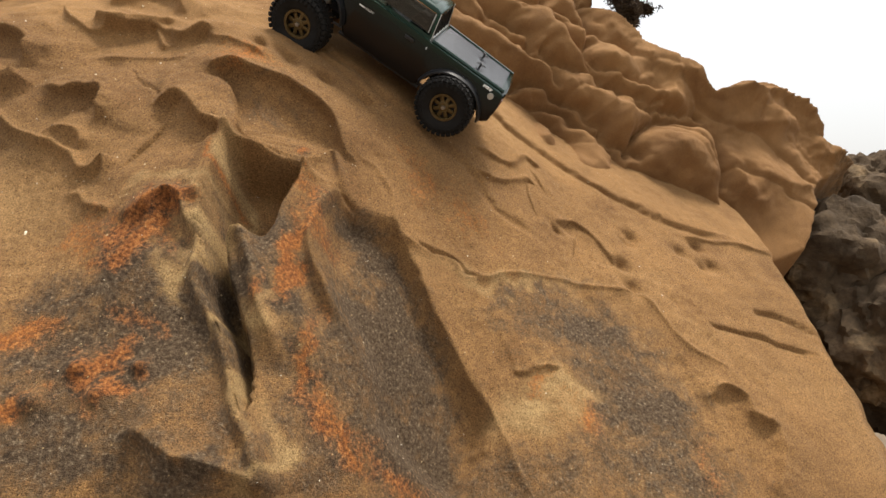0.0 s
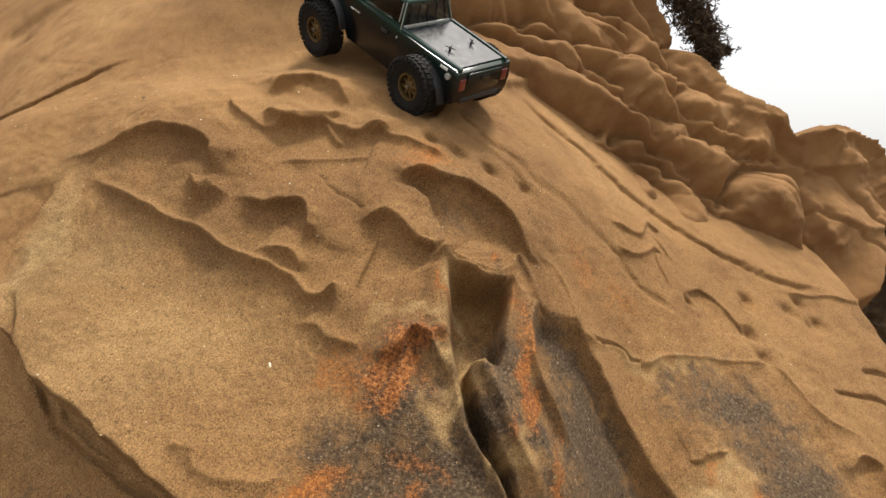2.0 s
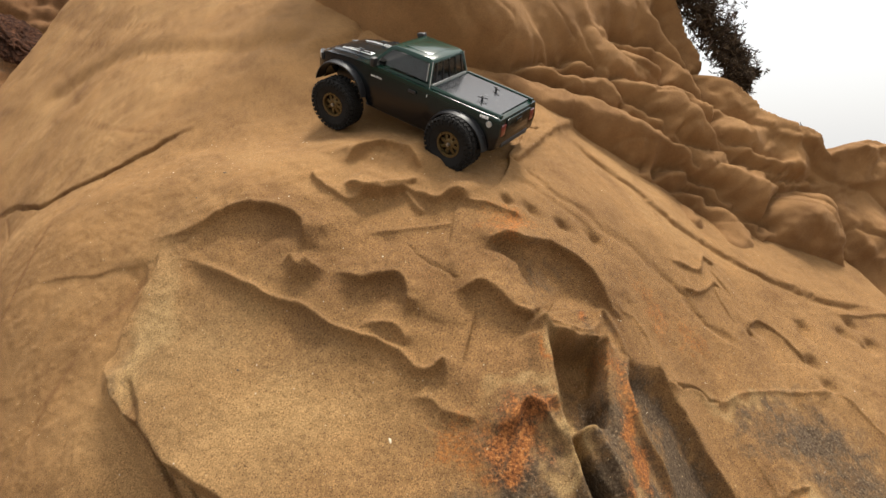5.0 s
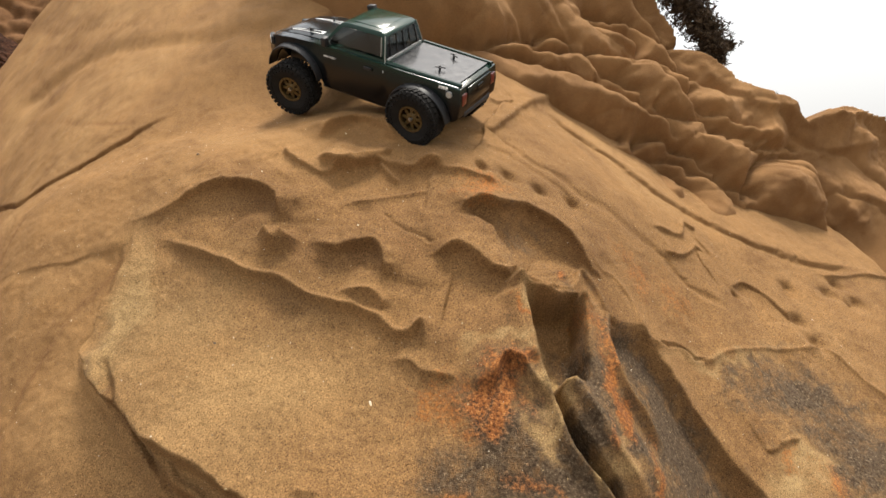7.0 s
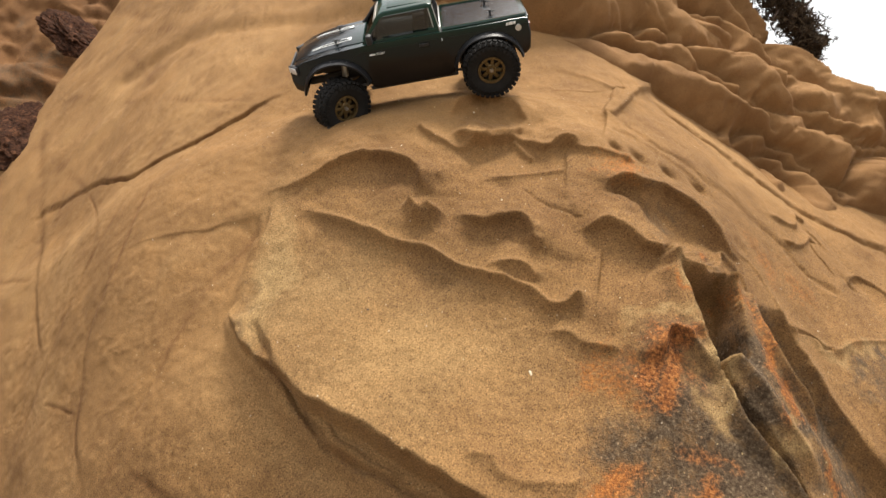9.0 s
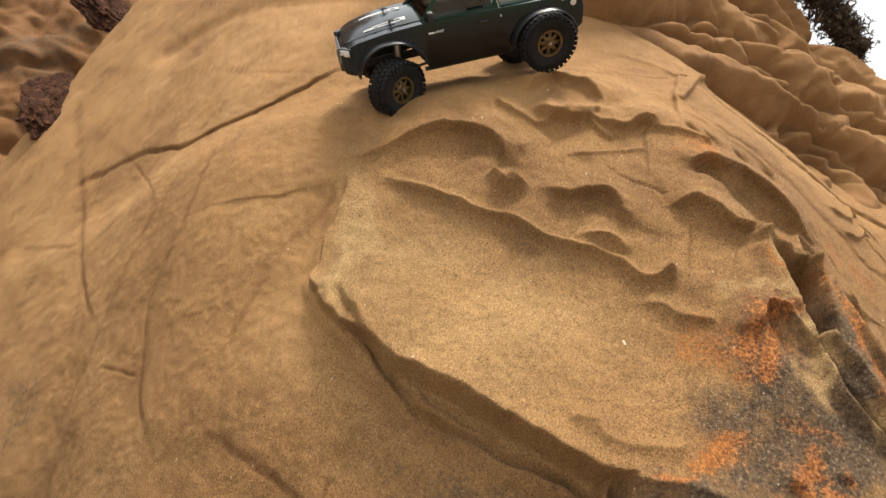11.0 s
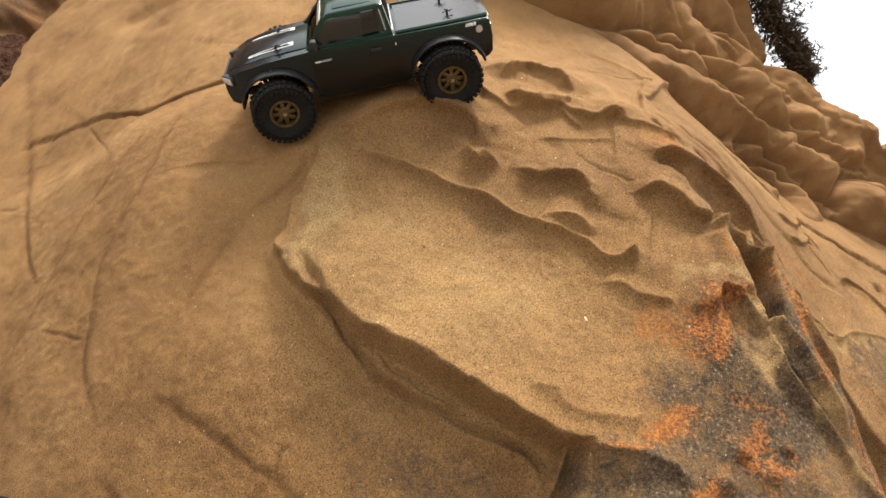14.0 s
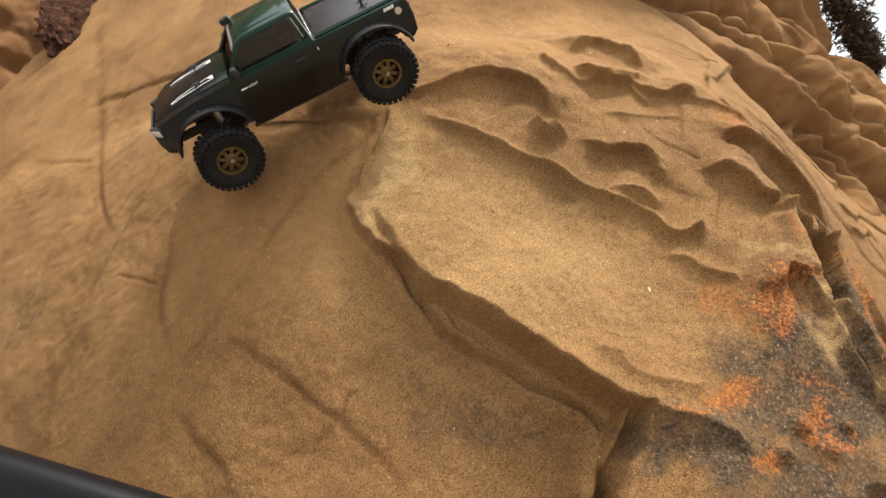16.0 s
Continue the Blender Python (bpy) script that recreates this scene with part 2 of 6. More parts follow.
    def crack(self, points, depth, width, step=0.0, wander=0.006, reach=0.12, ends=(0.08, 0.08)):
        far = max(width * 5, reach * 2.2)
        win, d, s = self.field(points, far, wander)
        fade = smooth(s, -0.001, ends[0]) * smooth(1 - s, -0.001, ends[1]) * (1 - smooth(np.abs(d), 0.5 * far, 0.98 * far))
        self.w[win] += fade * (-depth * np.exp(-(d / width) ** 2) - step * smooth(d, 0, width) * np.exp(-np.maximum(d, 0) / reach))

    def bump(self, u, v, height, ru, rv, turn=0.0):
        c, s = math.cos(radians(turn)), math.sin(radians(turn))
        x, y = (self.u - u) * c + (self.v - v) * s, (self.v - v) * c - (self.u - u) * s
        self.w += height * np.exp(-(x / ru) ** 2 - (y / rv) ** 2)


def spaced(lo, a, b, hi, fine, coarse):
    """Even fine steps from a to b, widening towards lo and hi."""
    def tail(start, end):
        out, step, x = [], fine, start
        while x < end:
            step = min(step * 1.06, coarse)
            x += step
            out.append(x)
        return out
    right = tail(0, hi - b)
    left = tail(0, a - lo)
    return np.array([a - x for x in reversed(left)] + list(np.arange(a, b, fine)) + [b + x for x in right])


def sheet_mesh(name, places, mat, growth=None, flip=False, veins=None):
    """One smooth mesh over a grid of places (rows x columns x 3)."""
    rows, cols = places.shape[:2]
    idx = np.arange(rows * cols).reshape(rows, cols)
    quads = np.stack([idx[:-1, :-1], idx[:-1, 1:], idx[1:, 1:], idx[1:, :-1]], -1).reshape(-1, 4)
    if flip:
        quads = quads[:, ::-1]
    me = bpy.data.meshes.new(name)
    me.vertices.add(rows * cols)
    me.vertices.foreach_set("co", places.reshape(-1).astype(np.float32))
    me.loops.add(quads.size)
    me.loops.foreach_set("vertex_index", quads.reshape(-1).astype(np.int32))
    me.polygons.add(len(quads))
    me.polygons.foreach_set("loop_start", (np.arange(len(quads)) * 4).astype(np.int32))
    me.polygons.foreach_set("loop_total", np.full(len(quads), 4, np.int32))
    me.update(calc_edges=True)
    me.polygons.foreach_set("use_smooth", np.ones(len(quads), bool))
    if growth is not None:
        layer = me.color_attributes.new("growth", "FLOAT_COLOR", "POINT")
        layer.data.foreach_set("color", growth.reshape(-1).astype(np.float32))
    if veins is not None:
        layer = me.attributes.new("veins", "FLOAT", "POINT")
        layer.data.foreach_set("value", veins.reshape(-1).astype(np.float32))
    me.materials.append(mat)
    return new(name, me)


# the slab: a domed sheet of sandstone that leans back by 46 degrees
SLAB_O = np.array([-0.575, 0.90, 1.425])
SLAB_V = np.array([0, math.cos(radians(46)), math.sin(radians(46))])
SLAB_N = np.array([0, -math.sin(radians(46)), math.cos(radians(46))])


def slab_base(u, v):
    uc, vc = np.clip(u, -1.15, 0.85), np.clip(v, -0.8, 1.0)
    d, e = u - uc, v - vc
    w = 0.0481 + 0.0076 * vc - 0.1079 * vc ** 2 - 0.0166 * uc - 0.1973 * uc * vc - 0.4164 * uc ** 2
    w = w + d * np.where(d > 0, 0.45, 0.75) * (-0.0166 - 0.1973 * vc - 0.8328 * uc) + e * (0.0076 - 0.2158 * vc - 0.1973 * uc)
    # both flanks fall off faster than the dome; a swell carries the struts
    w = w - 0.022 * smooth(-u, 0.3, 0.5) - 0.04 * smooth(v, 0.42, 0.62) * (1 - smooth(u, 0.0, 0.4))
    w = w + 0.034 * np.exp(-((u - 0.2) / 0.11) ** 2) * smooth(v, -0.35, -0.2) * (1 - smooth(v, 0.3, 0.45))
    return w - smooth(u, 0.30, 0.60) * (0.03 + 0.055 * np.exp(-((u - 0.6) / 0.18) ** 2)) * np.clip(1 - 1.9 * v, 0.3, 2.2)


S = Relief(spaced(-2.5, -1.15, 1.12, 2.0, 0.0025, 0.02), spaced(-1.5, -0.48, 0.62, 2.3, 0.0025, 0.02))
S.w = slab_base(S.u, S.v)
S.w += 0.008 * clouds(S.u, S.v, 0.34, 3, 0.5, 11) + 0.0018 * clouds(S.u, S.v, 0.06, 3, 0.55, 23)

LEDGE = [(-0.455, 0.258), (-0.455, 0.224), (-0.461, 0.189), (-0.471, 0.155), (-0.474, 0.122), (-0.486, 0.103), (-0.485, 0.079), (-0.487, 0.049), (-0.497, 0.029), (-0.501, 0.021), (-0.487, 0.001), (-0.477, -0.023), (-0.443, -0.059), (-0.396, -0.105), (-0.344, -0.154), (-0.277, -0.193), (-0.227, -0.227), (-0.191, -0.254), (-0.149, -0.282), (-0.115, -0.305), (-0.082, -0.328), (-0.065, -0.337), (-0.072, -0.362), (-0.078, -0.387), (-0.088, -0.436)]
ORANGE_KNOBS = [(0.163, -0.36, 0.014, 0.012), (0.198, -0.391, 0.016, 0.012), (0.129, -0.401, 0.014, 0.012), (0.23, -0.355, 0.011, 0.012)]
HORNS = [((-0.176, 0.167), (-0.162, 0.123), 0.026, 0.013), ((-0.144, 0.149), (-0.119, 0.143), 0.026, 0.013)]
PITS = [(0.993, 0.178, 0.014), (1.136, 0.199, 0.017), (1.185, 0.158, 0.014), (0.817, 0.149, 0.010), (0.989, 0.677, 0.018), (1.005, 0.201, 0.016), (0.954, 0.087, 0.016), (0.962, 0.026, 0.018), (1.198, 0.235, 0.017), (0.274, 0.295, 0.014), (0.34, 0.28, 0.013), (0.411, 0.272, 0.014), (0.222, 0.303, 0.011), (1.211, 0.17, 0.016)]
LEDGE_FOOT = [(-0.467, 0.003), (-0.41, -0.102), (-0.361, -0.173), (-0.308, -0.229), (-0.22, -0.282), (-0.146, -0.326), (-0.072, -0.376)]
MAIN_CRACK = [(-1.48, 0.766), (-1.4, 0.757), (-1.276, 0.732), (-1.217, 0.735), (-1.13, 0.71), (-1.011, 0.64), (-0.912, 0.598), (-0.848, 0.594), (-0.786, 0.59), (-0.727, 0.592), (-0.659, 0.605), (-0.593, 0.635), (-0.534, 0.668), (-0.487, 0.683)]
CREASE = [(-0.411, 0.228), (-0.348, 0.19), (-0.289, 0.152), (-0.25, 0.128), (-0.204, 0.099), (-0.158, 0.079), (-0.114, 0.047), (-0.07, 0.024), (-0.026, 0.005), (0.008, -0.014), (0.034, -0.043), (0.056, -0.048), (0.078, -0.04), (0.08, -0.064), (0.071, -0.08)]
JOINTS = [[(-0.779, 0.472), (-0.801, 0.377), (-0.815, 0.29), (-0.829, 0.239), (-0.859, 0.17), (-0.889, 0.105), (-0.88, 0.03), (-0.873, -0.039), (-0.864, -0.105), (-0.827, -0.173), (-0.792, -0.235)],
          [(-0.465, 0.237), (-0.509, 0.175), (-0.548, 0.14), (-0.605, 0.053), (-0.64, 0.0), (-0.661, -0.057), (-0.694, -0.109), (-0.717, -0.151), (-0.74, -0.192), (-0.785, -0.236)],
          [(-0.873, 0.481), (-0.896, 0.407), (-0.968, 0.288), (-0.997, 0.23), (-1.052, 0.108), (-1.104, 0.017), (-1.149, -0.094)],
          [(-1.707, 1.4), (-1.506, 0.982), (-1.377, 0.686), (-1.255, 0.431), (-1.182, 0.275), (-1.111, 0.173), (-1.026, 0.085)],
          [(-0.713, -0.182), (-0.609, -0.249), (-0.518, -0.312), (-0.472, -0.338), (-0.417, -0.39), (-0.342, -0.462)],
          [(-0.472, -0.338), (-0.508, -0.375), (-0.578, -0.406), (-0.619, -0.443)],
          [(-0.762, -0.311), (-0.713, -0.358), (-0.658, -0.407), (-0.605, -0.46)]]
HAIRLINES = [[(-1.644, 1.462), (-1.303, 1.213), (-1.072, 1.029), (-0.8, 0.808), (-0.63, 0.703), (-0.526, 0.653)],
             [(-1.558, 1.097), (-1.33, 0.876), (-1.165, 0.697), (-0.957, 0.404)],
             [(-1.629, 0.6), (-1.438, 0.51), (-1.262, 0.431)],
             [(-1.323, 0.884), (-1.308, 0.738), (-1.291, 0.625)],
             [(-1.025, 0.017), (-0.941, -0.023), (-0.882, -0.053)],
             [(-1.286, 1.476), (-1.148, 1.28), (-0.993, 1.03)],
             [(-0.472, -0.338), (-0.469, -0.313), (-0.46, -0.292)],
             [(-1.605, 2.057), (-1.203, 1.648), (-0.838, 1.345), (-0.632, 1.238)],
             [(-1.87, 1.599), (-1.915, 2.162), (-1.32, 1.642), (-0.856, 1.234)]]


def slab_relief():
    # the big bowl
    S.bump(-0.21, 0.02, -0.030, 0.26, 0.12, -33)
    S.bump(-0.02, -0.16, -0.026, 0.16, 0.11, -30)
    # the ledge that closes the bowl below: a clean crest over a steep two-step face
    win, d, s = S.field(LEDGE, 0.95, 0.0035, 3, 0.4)
    down = S.u[win] - 0.8 * S.v[win]
    tall = smooth(down, -0.52, -0.10)
    depth = (0.022 + 0.080 * tall) * smooth(s, 0, 0.06)
    fade = 1 - smooth(np.abs(d), 0.28, 0.85)
    out = 0.10 + 0.36 * smooth(down, -0.62, -0.20)
    drop = 0.55 * smooth(d, 0.0, 0.007 + 0.010 * tall) + 0.45 * smooth(d, 0.018 + 0.016 * tall, 0.034 + 0.046 * tall)
    S.w[win] -= fade * depth * drop * np.exp(-np.maximum(d, 0) / out)
    rim = 0.014 * smooth(s, 0, 0.1) * (1 - smooth(s, 0.88, 0.97)) * (1 + 0.3 * clouds(S.u[win], S.v[win], 0.05, 3, 0.6, 59))
    S.w[win] += fade * rim * np.where(d > 0, np.exp(-np.maximum(d, 0) / 0.006), np.exp(np.minimum(d, 0) / 0.040))
    S.push(win, 0.008 * fade * smooth(s, 0.1, 0.25) * (1 - smooth(s, 0.86, 0.95)) * np.exp(-(d / 0.010) ** 2))
    # seams along the ledge's face and foot
    S.crack([(-0.377, -0.126), (-0.308, -0.2), (-0.272, -0.229), (-0.221, -0.267), (-0.185, -0.306)], 0.008, 0.004)
    S.crack(LEDGE_FOOT, 0.016, 0.006)
    # the block that closes the ledge, split off by an upright joint
    S.crack([(-0.058, -0.338), (-0.073, -0.38), (-0.087, -0.416), (-0.098, -0.451), (-0.106, -0.483)], 0.05, 0.010, 0.0, 0.003, 0.05, (0.05, 0.05))
    S.lip([(-0.062, -0.342), (-0.042, -0.352), (-0.017, -0.361), (0.012, -0.364), (0.045, -0.369), (0.065, -0.386), (0.066, -0.414)], 0.06, 0.10, 0.006, 0.010, (0.06, 0.15), 0.003, 0.03, 0.2)
    S.ridge([(-0.13, -0.263), (-0.105, -0.265), (-0.084, -0.274), (-0.066, -0.299), (-0.031, -0.311), (0.013, -0.317), (0.054, -0.306)], 0.013, 0.013)
    # orange knobs on the shelf
    for u, v, r, h in ORANGE_KNOBS:
        S.bump(u, v, h, r, r * 0.8, -20)
    # broad swells of the flank
    S.bump(-0.75, 0.22, 0.030, 0.24, 0.30)
    S.bump(-0.20, 0.68, -0.054, 0.28, 0.15)
    S.bump(-0.31, 0.49, -0.020, 0.09, 0.09)
    # the crease along the bowl's upper side, with a hook at its end
    S.ridge(CREASE, 0.009, 0.0075, 0.002, (0.2, 0.05), 1.6)
    S.lip(CREASE, 0.012, 0.035, 0.010, 0.005, (0.25, 0.06), 0.002, 0.030, 0.0)
    S.bump(*CREASE[-3], 0.010, 0.016, 0.012, -30)
    S.lip([(0.015, -0.086), (0.049, -0.094), (0.076, -0.119), (0.102, -0.131), (0.126, -0.142)], 0.006, 0.03, 0.014, 0.006, (0.2, 0.15), 0.002, 0.02, 0.0)
    # crests over the hollows
    S.lip([(-0.502, 0.295), (-0.457, 0.282), (-0.413, 0.278), (-0.371, 0.284), (-0.329, 0.295), (-0.286, 0.302), (-0.244, 0.295), (-0.192, 0.275), (-0.162, 0.248), (-0.156, 0.216), (-0.16, 0.193)], 0.030, 0.034, 0.056, 0.009, (0.60, 0.10), 0.002, 0.070, 0.0, 0.006)
    for tip, foot, h, r in HORNS:
        S.ridge([foot, ((foot[0] + tip[0]) / 2 + 0.003, (foot[1] + tip[1]) / 2), tip, (tip[0] - 0.010, tip[1] + 0.022)], h, r, 0.002, (0.45, 0.25), 1.5)
    S.lip([(-0.126, 0.15), (-0.093, 0.137), (-0.054, 0.125), (-0.017, 0.131), (0.01, 0.128), (0.027, 0.099), (0.03, 0.069), (0.024, 0.047)], 0.024, 0.032, 0.046, 0.009, (0.40, 0.12), 0.002, 0.050, 0.0, 0.005)
    S.lip([(-0.07, 0.04), (-0.033, 0.035), (0.0, 0.031), (0.016, 0.015), (0.018, -0.005)], 0.010, 0.024, 0.020, 0.007, (0.4, 0.15), 0.002, 0.02, 0.0)
    S.lip([(0.089, 0.083), (0.117, 0.089), (0.141, 0.097), (0.161, 0.093), (0.182, 0.07), (0.204, 0.046), (0.225, 0.034), (0.237, 0.025)], 0.040, 0.045, 0.046, 0.009, (0.30, 0.06), 0.002, 0.045, 0.0, 0.006)
    S.lip([(0.159, 0.162), (0.181, 0.192), (0.214, 0.2), (0.249, 0.196), (0.291, 0.204), (0.333, 0.192), (0.367, 0.175), (0.389, 0.144), (0.407, 0.094), (0.434, 0.065)], 0.120, 0.070, 0.044, 0.010, (0.14, 0.22), 0.003, 0.040, 0.0, 0.007)
    S.lip([(0.4, 0.121), (0.43, 0.09), (0.456, 0.086), (0.48, 0.047), (0.494, -0.006), (0.519, -0.06), (0.549, -0.111), (0.583, -0.172), (0.621, -0.239), (0.665, -0.309), (0.693, -0.366), (0.727, -0.431)], 0.016, 0.10, 0.010, 0.012, (0.1, 0.1), 0.003, 0.03, 0.2)
    # the raised block and the small scallops behind it
    S.lip([(-0.163, 0.389), (-0.129, 0.342), (-0.086, 0.312), (-0.049, 0.33), (0.014, 0.347), (0.057, 0.369)], 0.020, 0.025, 0.014, 0.004, (0.08, 0.08), 0.002, 0.02, 0.0, 0.004)
    S.lip([(-0.108, 0.405), (-0.073, 0.445), (-0.031, 0.481), (0.005, 0.472), (0.042, 0.436), (0.072, 0.373)], 0.030, 0.04, 0.052, 0.010, (0.2, 0.2), 0.002, 0.090, 0.0, 0.005)
    S.lip([(-0.098, 0.356), (-0.069, 0.338), (-0.019, 0.329), (0.024, 0.342), (0.057, 0.324), (0.081, 0.304), (0.111, 0.318), (0.138, 0.313), (0.159, 0.29)], 0.030, 0.034, 0.036, 0.008, (0.10, 0.12), 0.003, 0.055, 0.0, 0.004)
    S.ridge([(0.024, 0.339), (0.042, 0.302), (0.059, 0.27)], 0.012, 0.006)
    S.lip([(0.095, 0.307), (0.127, 0.311), (0.154, 0.289), (0.185, 0.274), (0.216, 0.252), (0.253, 0.243)], 0.012, 0.020, 0.012, 0.005)
    S.lip([(-0.062, 0.22), (0.019, 0.23), (0.07, 0.239), (0.117, 0.243)], 0.004, 0.02, 0.006, 0.004, (0.3, 0.1), 0.002, 0.02, 0.0)
    S.crack([(0.031, 0.194), (0.073, 0.15), (0.117, 0.113)], 0.004, 0.003)
    # struts and pockets
    S.basin([(0.252, -0.003), (0.296, 0.003), (0.352, 0.006), (0.341, -0.078), (0.327, -0.146), (0.301, -0.152), (0.281, -0.16), (0.293, -0.209), (0.318, -0.263), (0.34, -0.315), (0.352, -0.371), (0.351, -0.401), (0.332, -0.362), (0.313, -0.315), (0.285, -0.271), (0.269, -0.234), (0.255, -0.167), (0.248, -0.086)], 0.085, 0.016)
    S.basin([(0.406, 0.0), (0.437, -0.012), (0.491, -0.011), (0.527, -0.061), (0.579, -0.162), (0.628, -0.239), (0.659, -0.317), (0.597, -0.43), (0.485, -0.36), (0.465, -0.281), (0.431, -0.226), (0.397, -0.168), (0.38, -0.102), (0.387, -0.041)], 0.045, 0.034)
    S.ridge([(0.241, 0.025), (0.249, -0.064), (0.255, -0.138), (0.262, -0.198), (0.268, -0.238), (0.281, -0.271), (0.307, -0.302), (0.321, -0.33), (0.336, -0.368), (0.351, -0.405), (0.37, -0.434), (0.38, -0.462), (0.39, -0.493)], 0.024, 0.012, 0.002, (0.02, 0.1), 2.0)
    S.ridge([(0.239, 0.034), (0.261, 0.006), (0.283, 0.007), (0.316, 0.001), (0.351, -0.0), (0.37, 0.007)], 0.030, 0.010, 0.002, (0.05, 0.15), 1.6)
    S.ridge([(0.237, 0.045), (0.27, 0.029), (0.303, 0.023), (0.343, 0.025), (0.363, 0.051), (0.383, 0.083), (0.4, 0.043), (0.41, -0.009)], 0.014, 0.007, 0.002, (0.05, 0.15), 1.6)
    S.ridge([(0.227, 0.001), (0.232, -0.071), (0.237, -0.119), (0.238, -0.139)], 0.016, 0.013, 0.002, (0.1, 0.2), 1.8)
    S.ridge([(0.366, 0.021), (0.35, -0.054), (0.347, -0.125), (0.354, -0.184), (0.374, -0.24), (0.402, -0.296), (0.427, -0.362)], 0.030, 0.026, 0.003, (0.08, 0.3), 1.7)
    S.ridge([(0.409, -0.011), (0.391, -0.052), (0.383, -0.104), (0.388, -0.157), (0.408, -0.196), (0.434, -0.231), (0.454, -0.257)], 0.036, 0.012, 0.002, (0.03, 0.3), 1.5)
    S.ridge([(0.269, -0.142), (0.295, -0.154), (0.319, -0.194), (0.337, -0.245), (0.361, -0.293), (0.389, -0.338)], 0.030, 0.017, 0.003, (0.12, 0.3), 1.6)
    S.lip([(0.168, -0.17), (0.175, -0.148), (0.186, -0.123), (0.203, -0.111), (0.222, -0.125), (0.24, -0.162), (0.252, -0.196)], 0.030, 0.06, 0.040, 0.008, (0.15, 0.25), 0.002, 0.03, 0.2, 0.004)
    S.lip([(0.229, -0.426), (0.261, -0.439), (0.29, -0.454), (0.316, -0.458), (0.35, -0.467), (0.37, -0.47), (0.382, -0.486)], 0.10, 0.09, 0.012, 0.010, (0.2, 0.1), 0.003, 0.05, 0.30)
    S.bump(*(0.27, -0.356), 0.014, 0.06, 0.09)
    # the right flank: a worn edge, a scar, eyes, claws and pits
    S.lip([(0.492, -0.018), (0.526, -0.034), (0.555, -0.02), (0.591, -0.017), (0.614, -0.04), (0.655, -0.041), (0.699, -0.02), (0.768, -0.007), (0.866, 0.001), (0.952, 0.005), (0.998, -0.013), (1.027, -0.068), (1.063, -0.113), (1.139, -0.145)], 0.022, 0.08, 0.006, 0.010, (0.05, 0.1), 0.003, 0.03, 0.2)
    S.crack([(0.529, -0.033), (0.555, -0.023), (0.591, -0.017), (0.614, -0.043), (0.644, -0.043)], 0.010, 0.004)
    S.lip([(0.701, -0.22), (0.729, -0.209), (0.757, -0.203), (0.783, -0.193)], 0.008, 0.012, 0.006, 0.004)
    S.lip([(1.044, -0.22), (1.074, -0.199), (1.112, -0.184), (1.139, -0.193), (1.147, -0.233), (1.188, -0.245), (1.192, -0.282), (1.165, -0.335), (1.121, -0.386)], 0.045, 0.05, 0.012, 0.010)
    S.lip([(0.632, 0.297), (0.667, 0.31), (0.717, 0.305), (0.757, 0.365), (0.794, 0.36), (0.811, 0.353)], 0.022, 0.030, 0.010, 0.006, (0.15, 0.08), 0.002, 0.02, 0.0, 0.006)
    S.lip([(0.637, 0.232), (0.674, 0.229), (0.721, 0.249), (0.757, 0.284), (0.778, 0.279), (0.78, 0.264)], 0.020, 0.030, 0.010, 0.006, (0.15, 0.08), 0.002, 0.02, 0.0, 0.006)
    S.lip([(0.806, 0.165), (0.846, 0.198), (0.879, 0.195), (0.907, 0.163), (0.929, 0.127), (0.946, 0.09), (0.944, 0.048)], 0.032, 0.036, 0.008, 0.006, (0.12, 0.15), 0.002, 0.02, 0.0, 0.006)
    for u, v, r in PITS:
        S.bump(u, v, -0.020, r, r * 1.5, 40)
        S.bump(u - 0.004, v + r, 0.006, r, r)
    S.crack([(1.121, -0.037), (1.191, -0.031), (1.246, -0.031), (1.326, -0.043), (1.391, -0.058)], 0.012, 0.005, 0.006)
    S.crack([(1.266, 0.045), (1.325, 0.044), (1.391, 0.025), (1.441, -0.002)], 0.012, 0.006, 0.006)
    S.lip([(1.154, 0.268), (1.234, 0.266), (1.326, 0.284), (1.414, 0.288), (1.538, 0.346)], 0.020, 0.03, 0.006, 0.006)
    S.crack([(0.281, 0.473), (0.342, 0.382), (0.404, 0.349), (0.452, 0.307), (0.537, 0.279), (0.62, 0.23), (0.663, 0.165), (0.764, 0.097)], 0.008, 0.010, 0.004)
    S.crack([(0.451, 0.691), (0.541, 0.62), (0.622, 0.581), (0.717, 0.478), (0.845, 0.444), (0.956, 0.369), (1.147, 0.307), (1.326, 0.305)], 0.016, 0.010, 0.008)
    S.crack([(0.243, 0.407), (0.301, 0.372), (0.366, 0.323), (0.418, 0.276)], 0.006, 0.008, 0.003)
    # the overlying plate with its shadowed rounded end
    S.lip([(0.021, 0.747), (0.082, 0.743), (0.152, 0.711), (0.222, 0.68), (0.29, 0.64), (0.338, 0.632), (0.433, 0.712), (2.368, 3.609)], 0.034, 0.05, 0.012, 0.008, (0.15, 0.2), 0.003, 0.06, 0.1, 0.008)
    # joints and cracks of the smooth upper face
    S.crack(MAIN_CRACK, 0.016, 0.0034, 0.007, 0.003, 0.10)
    for k, line in enumerate(JOINTS):
        S.crack(line, (0.003, 0.002, 0.003, 0.006)[k % 4], 0.006, (0.005, 0.003, 0.003)[k % 3], 0.004, 0.06, (0.2, 0.2))
    for line in HAIRLINES:
        S.crack(line, 0.0028, 0.0030, 0.0012, 0.003, 0.05, (0.15, 0.15))
